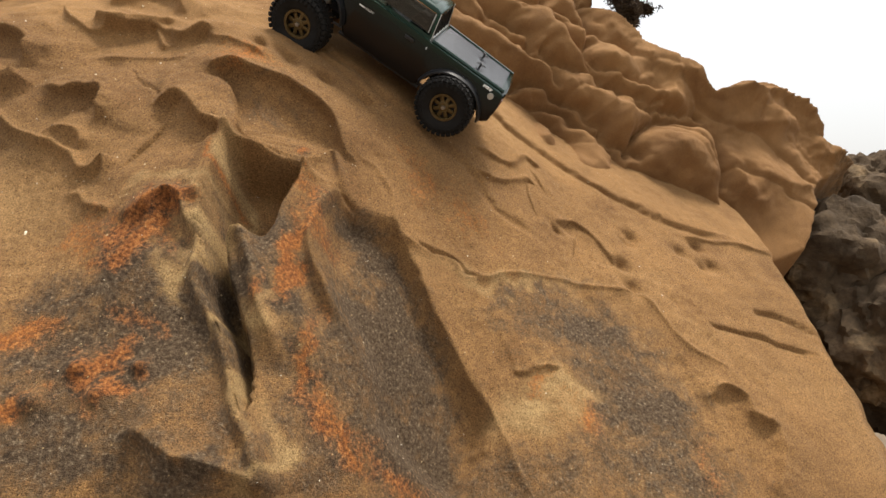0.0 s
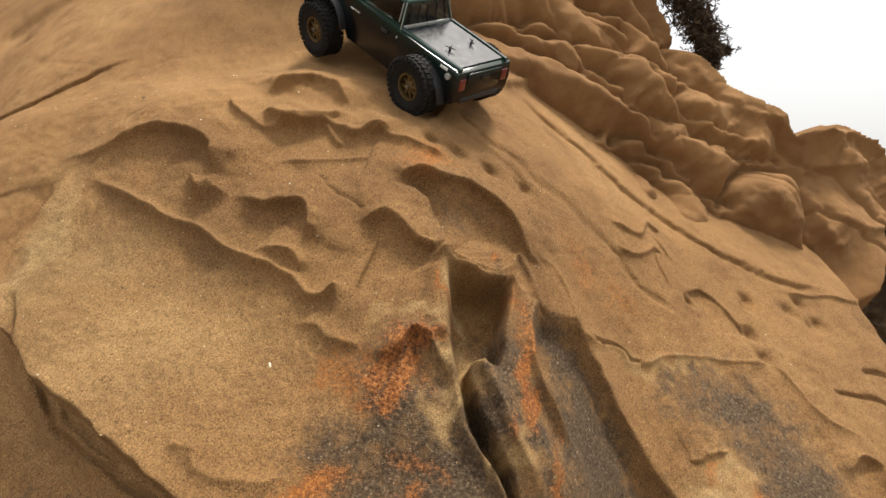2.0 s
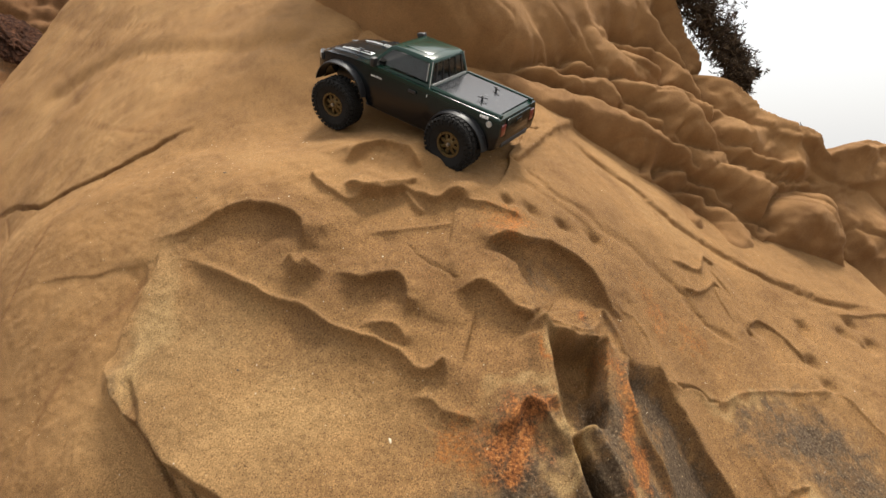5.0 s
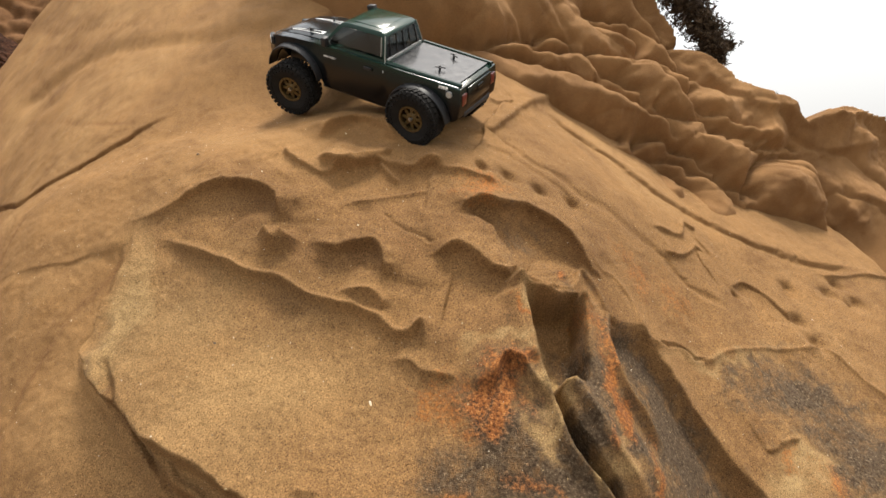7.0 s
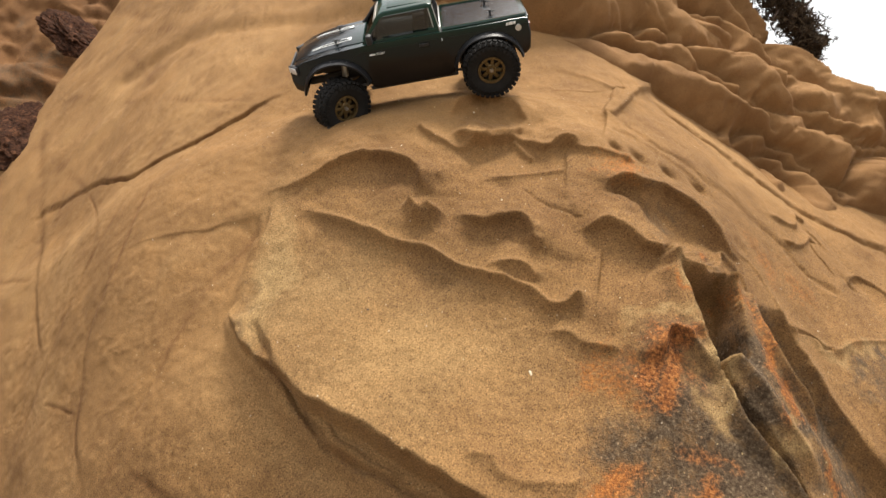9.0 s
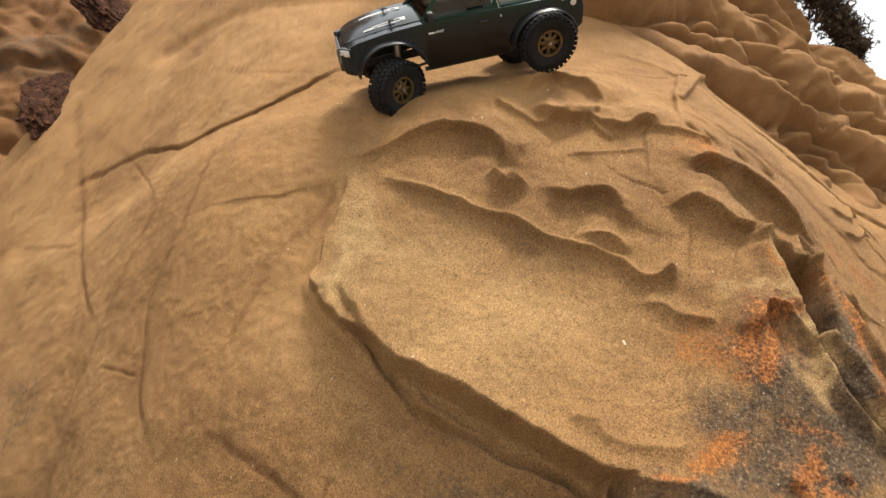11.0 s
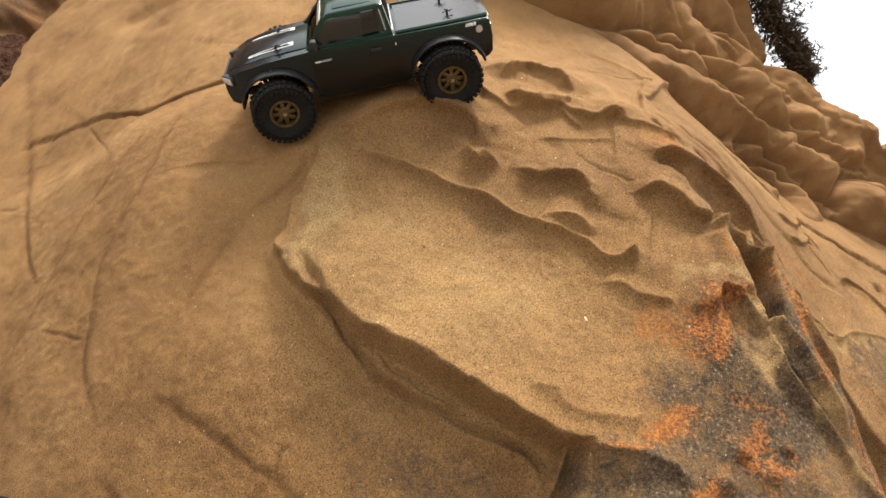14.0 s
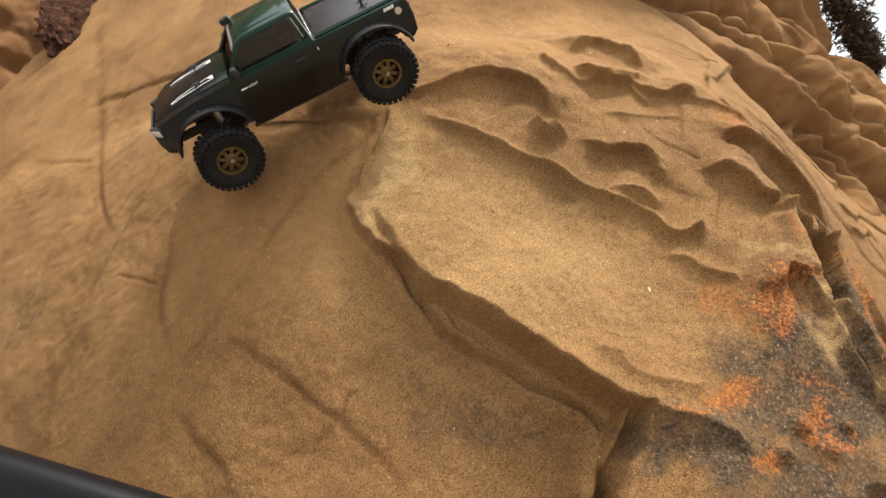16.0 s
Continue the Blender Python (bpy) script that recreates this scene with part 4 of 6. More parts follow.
def arc(cx, cz, r, a0, a1, n):
    return [(cx + r * math.cos(radians(a0 + (a1 - a0) * k / n)), cz + r * math.sin(radians(a0 + (a1 - a0) * k / n))) for k in range(n + 1)]


def sweep(bm, sections):
    """Joins a row of equal rings of points into a closed tube with caps."""
    rings = [[bm.verts.new(p) for p in s] for s in sections]
    n = len(rings[0])
    for r0, r1 in zip(rings[:-1], rings[1:]):
        for i in range(n):
            j = (i + 1) % n
            bm.faces.new((r0[i], r0[j], r1[j], r1[i]))
    bm.faces.new(rings[0][::-1])
    bm.faces.new(rings[-1])
    return bm


def pane(bm, corners, thick=0.0012):
    """A thin slab over four corners."""
    c = [Vector(p) for p in corners]
    n = (c[1] - c[0]).cross(c[3] - c[0]).normalized() * thick / 2
    a, b = [bm.verts.new(p + n) for p in c], [bm.verts.new(p - n) for p in c]
    bm.faces.new(a)
    bm.faces.new(b[::-1])
    for i in range(4):
        j = (i + 1) % 4
        bm.faces.new((a[j], a[i], b[i], b[j]))
    return bm


def paint_material():
    """Truck paint that fades from metallic dark green above to black below, dusty and slightly scuffed."""
    m, t, p = material("faded_paint")
    co = t.nodes.new("ShaderNodeTexCoord").outputs["Object"]
    sep = t.nodes.new("ShaderNodeSeparateXYZ")
    t.links.new(co, sep.inputs[0])
    n1 = noise_tex(t, 45, 4, 0.6, co)
    flake = noise_tex(t, 2600, 1, 0.5, co)
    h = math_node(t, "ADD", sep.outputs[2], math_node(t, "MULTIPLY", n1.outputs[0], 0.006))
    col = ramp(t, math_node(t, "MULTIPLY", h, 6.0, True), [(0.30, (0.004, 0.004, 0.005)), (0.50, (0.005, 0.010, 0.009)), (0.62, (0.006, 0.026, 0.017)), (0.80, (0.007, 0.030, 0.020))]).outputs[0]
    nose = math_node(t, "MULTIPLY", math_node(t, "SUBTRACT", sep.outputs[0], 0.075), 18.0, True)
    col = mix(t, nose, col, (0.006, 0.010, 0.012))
    dust = noise_tex(t, 18, 6, 0.65, co)
    col = mix(t, math_node(t, "MULTIPLY", math_node(t, "SUBTRACT", dust.outputs[0], 0.58), 0.08, True), col, (0.22, 0.16, 0.09))
    t.links.new(col, p.inputs["Base Color"])
    p.inputs["Metallic"].default_value = 0.0
    r = math_node(t, "ADD", math_node(t, "MULTIPLY", dust.outputs[0], 0.22), 0.08, True)
    t.links.new(r, p.inputs["Roughness"])
    p.inputs["Specular IOR Level"].default_value = 0.28
    p.inputs["Coat Weight"].default_value = 0.08
    p.inputs["Coat Roughness"].default_value = 0.06
    t.links.new(bump(t, flake.outputs[0], 0.04, 0.0004), p.inputs["Normal"])
    return m


PAINT = paint_material()
FLARE = simple("flare_plastic", (0.010, 0.010, 0.011), 0.42, 0, 0.2, 60, 0.0002, 0, 0.32)
BED_PAINT = simple("bed_cover_black", (0.012, 0.014, 0.017), 0.22, 0.0, 0.3, 90, 0.0001, 0.0, 0.6)
PLASTIC = simple("black_plastic", (0.014, 0.014, 0.015), 0.55, 0, 0.25, 80, 0.0004)
RUBBER = simple("dusty_rubber", (0.0105, 0.0095, 0.0085), 0.82, 0, 0.5, 55, 0.0006, 0, 0.22)
BRONZE = simple("bronze_metal", (0.115, 0.078, 0.030), 0.50, 0.6, 0.22, 90, 0.0002)
STEEL = simple("worn_steel", (0.35, 0.34, 0.32), 0.38, 0.9, 0.2, 120)
SILVER = simple("silver_trim", (0.52, 0.52, 0.50), 0.35, 0.5, 0.15, 100)
WHITE = simple("white_decal", (0.78, 0.78, 0.76), 0.5, 0, 0.08, 90)
GREY_PL = simple("grey_plastic", (0.09, 0.09, 0.095), 0.5, 0, 0.2, 60)
RED_LENS = simple("red_lens", (0.12, 0.008, 0.006), 0.3, 0, 0.15, 60, 0, 0.4)
CLEAR_LENS = simple("headlamp_lens", (0.62, 0.63, 0.63), 0.2, 0.2, 0.15, 60, 0, 0.6)
SMOKE = window_glass("smoked_windscreen", (0.42, 0.36, 0.30))
GLASS = window_glass("clear_window", (0.34, 0.34, 0.33))

BASE, TRACK, WHEEL_R = 0.161, 0.098, 0.0585


def build_wheel(parent, sx, sy):
    """Mud tyre with rows of lugs on a spoked bronze rim."""
    wheel = new("wheel")
    wheel.parent = parent
    bm = bmesh.new()
    R, H = WHEEL_R, 0.0225
    lathe(bm, [(0.0270, -0.017), (0.034, -0.0215), (0.049, -0.0225), (0.0538, -0.019), (0.0558, -0.012), (0.0563, 0), (0.0558, 0.012), (0.0538, 0.019), (0.049, 0.0225), (0.034, 0.0215), (0.0270, 0.017)], 44)
    count = 33
    for k in range(count):
        for row in range(4):
            a = 2 * math.pi * (k + (0.5 if row % 2 else 0.0) + (0.12 if row in (0, 3) else 0)) / count
            spin = Matrix.Rotation(-a, 4, "Y")
            if row in (1, 2):
                y, size, tilt = (-0.0055 if row == 1 else 0.0055), (0.0044, 0.0105, 0.0078), 24 if row == 1 else -24
                turn = spin @ Matrix.Translation((0.0562, y, 0)) @ Matrix.Rotation(radians(tilt), 4, "X")
            else:
                s = -1 if row == 0 else 1
                turn = spin @ Matrix.Translation((0.0538, 0.0178 * s, 0)) @ Matrix.Rotation(radians(-32 * s), 4, "Z")
                size = (0.0056, 0.0115, 0.0074)
            bmesh.ops.create_cube(bm, size=1, matrix=turn @ Matrix.Diagonal((*size, 1)))
    for k in range(count):
        a = 2 * math.pi * (k + 0.25) / count
        for s in (-1, 1):
            turn = Matrix.Rotation(-a, 4, "Y") @ Matrix.Translation((0.0475, 0.0225 * s, 0)) @ Matrix.Rotation(radians(-10 * s), 4, "Z")
            bmesh.ops.create_cube(bm, size=1, matrix=turn @ Matrix.Diagonal((0.0085, 0.0022, 0.0045, 1)))
    part("tyre", bm, RUBBER, wheel, "black rubber mud tyre dusted with sand")
    bm = bmesh.new()
    o = sy
    lathe(bm, [(0.0272, -0.015), (0.0282, 0.016), (0.0275, 0.0185), (0.0232, 0.0185), (0.0222, 0.015), (0.0240, 0.009), (0.0240, -0.015)], 40)
    spokes = 8
    for k in range(spokes):
        a = 2 * math.pi * k / spokes
        turn = Matrix.Rotation(-a, 4, "Y")
        box(bm, 0, 0, 0, 0.016, 0.0045, 0.0075, 0.001, turn @ Matrix.Translation((0.0165, 0.0105, 0)) @ Matrix.Rotation(radians(-8), 4, "Z"))
        rod(bm, turn @ Vector((0.0250, 0.0180, 0.005)), turn @ Vector((0.0250, 0.0198, 0.005)), 0.0013, 6)
        rod(bm, turn @ Vector((0.0250, 0.0180, -0.005)), turn @ Vector((0.0250, 0.0198, -0.005)), 0.0013, 6)
    lathe(bm, [(0.0003, 0.006), (0.0115, 0.006), (0.0120, 0.0125), (0.0095, 0.0150), (0.0003, 0.0150)], 20)
    if o < 0:
        bmesh.ops.scale(bm, vec=(1, -1, 1), verts=bm.verts)
    rim = part("rim", bm, BRONZE, wheel, "bronze spoked beadlock rim")
    bm = bmesh.new()
    rod(bm, (0, 0.013 * o, 0), (0, 0.0195 * o, 0), 0.0042, 6)
    rod(bm, (0, 0.0195 * o, 0), (0, 0.0215 * o, 0), 0.0020, 8)
    part("wheel_nut", bm, STEEL, rim)
    bm = bmesh.new()
    rod(bm, (0, -0.016 * o, 0), (0, 0.004 * o, 0), 0.0235, 28)
    part("wheel_disc", bm, PLASTIC, rim)
    return wheel


def body_half(x, z):
    """Half width of the shell: it narrows to the nose, to the tail and towards the roof."""
    w = 0.0840 - 0.10 * max(0, z - 0.055) ** 1.15 * 2.0
    w -= 0.026 * max(0, (x - 0.172) / 0.088) ** 2.2 + 0.004 * max(0, (-x - 0.18) / 0.08)
    return w


def cab_half(x, z):
    return 0.0725 - (z - 0.088) * 0.30


def build_truck():
    root = new("model_truck")
    # lower shell with open wheel arches
    bm = bmesh.new()
    profile = [(-0.249, 0.030), (-0.251, 0.060), (-0.247, 0.090), (-0.238, 0.0925), (-0.075, 0.0945), (0.086, 0.0955), (0.16, 0.0915), (0.195, 0.0865), (0.220, 0.0815), (0.238, 0.0760), (0.250, 0.0685), (0.257, 0.0590), (0.259, 0.040), (0.255, 0.022), (0.244, 0.018), (0.232, 0.018)]
    profile += arc(BASE, 0.006, 0.069, 10, 170, 14)
    profile += [(0.088, 0.010), (0.080, 0.004), (-0.080, 0.004), (-0.088, 0.010)]
    profile += arc(-BASE, 0.006, 0.069, 10, 170, 14)
    profile += [(-0.240, 0.022)]
    prism(bm, profile, body_half, 0.004, 3)
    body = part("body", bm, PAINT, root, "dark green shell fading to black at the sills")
    # raised hood
    bm = bmesh.new()
    sections = []
    for x, z, w, c in ((0.090, 0.0955, 0.060, 0.0045), (0.13, 0.0940, 0.059, 0.0050), (0.18, 0.0890, 0.056, 0.0050), (0.205, 0.0845, 0.053, 0.0045), (0.225, 0.0800, 0.047, 0.0035), (0.245, 0.0735, 0.038, 0.0012)):
        sections.append([(x, w, z - 0.006), (x, w * 0.97, z + 0.001), (x, w * 0.75, z + c * 0.8), (x, 0, z + c), (x, -w * 0.75, z + c * 0.8), (x, -w * 0.97, z + 0.001), (x, -w, z - 0.006)])
    sweep(bm, sections)
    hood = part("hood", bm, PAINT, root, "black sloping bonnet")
    for s in (1, -1):
        bm = bmesh.new()
        rows = []
        for k in range(13):
            f = k / 12
            x = 0.116 + 0.086 * f
            z = np.interp(x, (0.09, 0.13, 0.18, 0.205), (0.0955, 0.0940, 0.0890, 0.0845)) + 0.0050
            w = 0.0058 * (1 - f) ** 0.7 + 0.0006
            rows.append((x, 0.035 + 0.004 * f, w, z))
        for (x0, y0, w0, z0), (x1, y1, w1, z1) in zip(rows[:-1], rows[1:]):
            for e, wide in ((1, 0.0010), (-1, 0.0007)):
                pane(bm, [(x0, (y0 + e * w0 + wide) * s, z0 - 0.0004 * e), (x0, (y0 + e * w0 - wide) * s, z0 - 0.0004 * e), (x1, (y1 + e * w1 - wide) * s, z1 - 0.0004 * e), (x1, (y1 + e * w1 + wide) * s, z1 - 0.0004 * e)], 0.0006)
        x0, y0, w0, z0 = rows[0]
        pane(bm, [(x0 - 0.001, (y0 + w0) * s, z0 - 0.0003), (x0 - 0.001, (y0 - w0) * s, z0 + 0.0003), (x0 + 0.010, (y0 - w0 * 0.9) * s, z0 - 0.0003), (x0 + 0.008, (y0 - w0 * 0.2) * s, z0 - 0.0004)], 0.0006)
        part("decal", bm, WHITE, hood, "white swoosh stripe on the bonnet")
        bm = bmesh.new()
        x, y, z = 0.148, 0.040 * s, 0.0972
        rod(bm, (x, y, z - 0.004), (x, y, z + 0.008), 0.0024, 10)
        rod(bm, (x - 0.010, y + 0.001, z + 0.0045), (x + 0.008, y - 0.003, z + 0.0052), 0.0011, 8)
        rod(bm, (x - 0.006, y - 0.006, z + 0.0060), (x + 0.004, y + 0.006, z + 0.0062), 0.0011, 8)
        part("body_clip", bm, PLASTIC, hood)
    # cab: pillars, roof and back, left open where the windows are
    A, B, Cc, D = (0.091, 0.0945), (0.050, 0.1420), (-0.061, 0.1440), (-0.070, 0.0945)
    bm = bmesh.new()
    prism(bm, [(A[0], A[1]), (0.0705, 0.11825), B, (0.038, 0.1465), (-0.050, 0.1475), Cc, (-0.0655, 0.11925), D], cab_half, 0.0)
    bmesh.ops.dissolve_limit(bm, angle_limit=radians(4), verts=bm.verts, edges=bm.edges)
    bmesh.ops.recalc_face_normals(bm, faces=bm.faces)
    bm.faces.ensure_lookup_table()
    for f in [f for f in bm.faces if f.calc_center_median().z < 0.0950]:
        bm.faces.remove(f)
    side = [f for f in bm.faces if abs(f.normal.y) > 0.8]
    front = [f for f in bm.faces if f.normal.x > 0.4 and f.normal.z < 0.85]
    rear = [f for f in bm.faces if f.normal.x < -0.4 and f.normal.z < 0.85]
    for group, t in ((front, 0.006), (rear, 0.006)):
        bmesh.ops.dissolve_faces(bm, faces=group)
    bm.normal_update()
    for f in list(bm.faces):
        if abs(f.normal.y) > 0.8 and f.calc_area() > 0.0012:
            bmesh.ops.inset_individual(bm, faces=[f], thickness=0.0085)
            bm.faces.remove(f)
        elif f.is_valid and f.normal.z < 0.80 and f.calc_area() > 0.001:
            bmesh.ops.inset_individual(bm, faces=[f], thickness=0.0060)
            bm.faces.remove(f)
    bmesh.ops.solidify(bm, geom=list(bm.faces), thickness=0.0028)
    rim_edges = [e for e in bm.edges if all(v.co.z > 0.1415 and abs(v.co.y) > 0.045 for v in e.verts) and len(e.link_faces) == 2 and e.calc_face_angle(0) > 0.5]
    bmesh.ops.bevel(bm, geom=rim_edges, offset=0.0022, segments=2, affect="EDGES", profile=0.5, clamp_overlap=True)
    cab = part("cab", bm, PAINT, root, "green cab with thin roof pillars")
    # glazing
    def edge_y(x, z):
        return cab_half(x, z) - 0.0012
    bm = bmesh.new()
    pane(bm, [(0.0845, 0.062, 0.1015), (0.0845, -0.062, 0.1015), (0.0538, -0.0525, 0.1370), (0.0538, 0.0525, 0.1370)])
    part("windscreen", bm, SMOKE, cab, "smoked brownish windscreen").visible_shadow = False
    # bright reflection at the top of the windscreen, built as a pale pane
    bm = bmesh.new()
    pane(bm, [(0.0612, 0.0535, 0.1300), (0.0612, -0.0535, 0.1300), (0.0546, -0.0525, 0.1380), (0.0546, 0.0525, 0.1380)])
    part("glare_strip", bm, SILVER, cab, "pale strip standing in for the reflection along the top of the windscreen")
    bm = bmesh.new()
    pane(bm, [(-0.0685, 0.062, 0.1000), (-0.0685, -0.062, 0.1000), (-0.0617, -0.0525, 0.1390), (-0.0617, 0.0525, 0.1390)])
    back = part("rear_window", bm, SMOKE, cab, "dark rear window behind bars")
    back.visible_shadow = False
    for k in range(5):
        bm = bmesh.new()
        f = k / 4 - 0.5
        rod(bm, (-0.0702, 0.100 * f, 0.0990), (-0.0632, 0.088 * f, 0.1395), 0.0010, 6)
        part("window_bar", bm, PLASTIC, back)
    bm = bmesh.new()
    box(bm, -0.0700, 0, 0.0965, 0.004, 0.128, 0.008, 0.001)
    part("window_sill", bm, SILVER, cab, "pale grey strip below the rear window")
    for s in (1, -1):
        bm = bmesh.new()
        q = [(0.073, 0.1030), (-0.058, 0.1035), (-0.0530, 0.1380), (0.0455, 0.1370)]
        pane(bm, [(x, edge_y(x, z) * s, z) for x, z in q], 0.0010)
        win = part("side_window", bm, GLASS, cab)
        win.visible_shadow = False
        bm = bmesh.new()
        for (a, b) in ((q[1], q[2]),):
            rod(bm, (a[0], (edge_y(*a) + 0.0014) * s, a[1]), (b[0], (edge_y(*b) + 0.0014) * s, b[1]), 0.0009, 6)
        part("window_trim", bm, SILVER, win, "thin silver window trim")
        bm = bmesh.new()
        rod(bm, (-0.0715, (body_half(-0.07, 0.08) + 0.0004) * s, 0.078), (-0.0700, (cab_half(0, 0.095) + 0.001) * s, 0.0955), 0.0010, 6)
        rod(bm, (-0.0700, (cab_half(0, 0.0955) + 0.001) * s, 0.0955), (-0.0615, (cab_half(0, 0.143) + 0.001) * s, 0.1430), 0.0008, 6)
        part("cab_trim", bm, SILVER, cab, "silver edge line behind the cab")
        bm = bmesh.new()
        box(bm, 0.073, 0.0830 * s, 0.1065, 0.012, 0.016, 0.020, 0.004)
        rod(bm, (0.068, 0.071 * s, 0.0985), (0.069, 0.078 * s, 0.1000), 0.0022, 8)
        part("mirror", bm, PLASTIC, cab, "black door mirror")
        bm = bmesh.new()
        yy = body_half(-0.03, 0.075)
        box(bm, -0.034, (yy + 0.0008) * s, 0.0770, 0.020, 0.003, 0.0065, 0.001)
        part("door_handle", bm, PLASTIC, body, "dark grey door handle")
    bm = bmesh.new()
    box(bm, -0.006, 0, 0.1472, 0.070, 0.078, 0.0020, 0.0009)
    part("roof_panel", bm, PAINT, cab)
    # cockpit
    bm = bmesh.new()
    box(bm, 0.000, 0, 0.090, 0.126, 0.126, 0.006, 0.001)
    box(bm, 0.072, 0, 0.098, 0.018, 0.120, 0.012, 0.003)
    interior = part("cockpit", bm, PLASTIC, root, "black cockpit floor and dashboard")
    for s in (1, -1):
        bm = bmesh.new()
        box(bm, -0.030, 0.028 * s, 0.098, 0.032, 0.036, 0.010, 0.003)
        box(bm, -0.046, 0.028 * s, 0.110, 0.008, 0.034, 0.030, 0.003, Matrix.Rotation(radians(-12), 4, "Y"))
        part("seat", bm, GREY_PL, interior)
    bm = bmesh.new()
    n = 20
    ring = []
    for k in range(n):
        a = 2 * math.pi * k / n
        ring.append([(0.046 + 0.010 * math.sin(a) * 0.5 + 0.0012 * math.cos(b) * 0.5, 0.028 + (0.0125 + 0.0012 * math.cos(b)) * math.cos(a), 0.111 + (0.0125 + 0.0012 * math.cos(b)) * math.sin(a) * 0.85 + 0.0012 * math.sin(b)) for b in (0, 1.57, 3.14, 4.71)])
    rings = [[bm.verts.new(p) for p in r] for r in ring]
    for k in range(n):
        for i in range(4):
            bm.faces.new((rings[k][i], rings[k][(i + 1) % 4], rings[(k + 1) % n][(i + 1) % 4], rings[(k + 1) % n][i]))
    part("steering_wheel", bm, RED_LENS, interior, "dark red steering wheel")
    # bed
    bm = bmesh.new()
    pane(bm, [(-0.236, 0.058, 0.0947), (-0.078, 0.062, 0.0962), (-0.078, -0.062, 0.0962), (-0.236, -0.058, 0.0947)], 0.0016)
    bed = part("bed_cover", bm, BED_PAINT, root, "flat glossy dark grey bed cover")
    for s in (1, -1):
        bm = bmesh.new()
        sweep(bm, [[(x, (y + dy) * s, z + dz) for dy, dz in ((-0.004, 0), (-0.003, 0.0028), (0.002, 0.0030), (0.0045, 0.0005), (0.0045, -0.002), (-0.004, -0.002))] for x, y, z in ((-0.244, 0.0640, 0.0945), (-0.16, 0.0675, 0.0955), (-0.074, 0.0690, 0.0965))])
        part("bed_rail", bm, PAINT, bed)
        bm = bmesh.new()
        x, y, z = -0.173 - 0.003 * s, 0.033 * s, 0.0965
        rod(bm, (x, y, z - 0.004), (x, y, z + 0.009), 0.0024, 10)
        rod(bm, (x - 0.011, y - 0.004 * s, z + 0.0050), (x + 0.009, y + 0.004 * s, z + 0.0055), 0.0012, 8)
        rod(bm, (x - 0.005, y + 0.007, z + 0.0068), (x + 0.004, y - 0.007, z + 0.0068), 0.0012, 8)
        part("body_clip", bm, PLASTIC, bed)
        bm = bmesh.new()
        yy = body_half(-0.226, 0.076)
        rod(bm, (-0.226, (yy - 0.002) * s, 0.0765), (-0.226, (yy + 0.0022) * s, 0.0765), 0.0062, 20)
        part("filler_cap", bm, SILVER, body, "pale round filler cap")
        bm = bmesh.new()
        x0 = -0.204
        for k, wd in enumerate((0.0034, 0.0034, 0.0046, 0.0046)):
            yb = body_half(x0 - 0.004, 0.087) + 0.0006
            box(bm, x0, yb * s, 0.0868, wd, 0.0008, 0.0055, 0.0, Matrix.Rotation(radians(-18), 4, "Y"))
            x0 -= wd + 0.0012
        part("bed_badge", bm, WHITE, body, "white badge of plain blocks")
        bm = bmesh.new()
        box(bm, -0.2485, 0.060 * s, 0.066, 0.006, 0.017, 0.024, 0.0015)
        part("tail_light", bm, RED_LENS, body, "red tail light")
        bm = bmesh.new()
        box(bm, 0.2465, 0.0600 * s, 0.0640, 0.010, 0.024, 0.0135, 0.002, Matrix.Rotation(radians(46 * s), 4, "Z"))
        lamp = part("headlight", bm, CLEAR_LENS, body, "clear rectangular headlight")
        bm = bmesh.new()
        box(bm, 0.2455, 0.0590 * s, 0.0640, 0.010, 0.028, 0.0180, 0.002, Matrix.Rotation(radians(46 * s), 4, "Z"))
        part("bezel", bm, PLASTIC, lamp)
    bm = bmesh.new()
    box(bm, -0.2495, 0, 0.066, 0.004, 0.096, 0.040, 0.0015)
    box(bm, -0.2520, 0, 0.074, 0.003, 0.022, 0.008, 0.001)
    part("tailgate", bm, PAINT, root, "dark tailgate")
    bm = bmesh.new()
    box(bm, -0.246, 0, 0.030, 0.010, 0.112, 0.012, 0.003)
    part("rear_bumper", bm, PLASTIC, root, "black plastic rear bumper")
    bm = bmesh.new()
    box(bm, 0.2565, 0, 0.030, 0.012, 0.092, 0.018, 0.005)
    box(bm, 0.2480, 0.0500, 0.030, 0.010, 0.030, 0.016, 0.004, Matrix.Rotation(radians(46), 4, "Z"))
    box(bm, 0.2480, -0.0500, 0.030, 0.010, 0.030, 0.016, 0.004, Matrix.Rotation(radians(-46), 4, "Z"))
    part("front_bumper", bm, PLASTIC, root, "black plastic front bumper")
    bm = bmesh.new()
    box(bm, 0.2565, 0, 0.058, 0.004, 0.076, 0.020, 0.001)
    grille = part("grille", bm, PLASTIC, root)
    for k in range(3):
        bm = bmesh.new()
        box(bm, 0.2590, 0, 0.0520 + 0.006 * k, 0.002, 0.072, 0.0018)
        part("grille_bar", bm, GREY_PL, grille)
    # lettering on the doors
    for s in (1, -1):
        curve = bpy.data.curves.new("door_lettering", "FONT")
        curve.body = "SPORT"
        curve.size = 0.0058
        curve.shear = 0.25
        curve.extrude = 0.0002
        curve.align_x = "LEFT"
        tmp = bpy.data.objects.new("tmp", curve)
        scene.collection.objects.link(tmp)
        bpy.context.view_layer.update()
        me = bpy.data.meshes.new_from_object(tmp.evaluated_get(bpy.context.evaluated_depsgraph_get()))
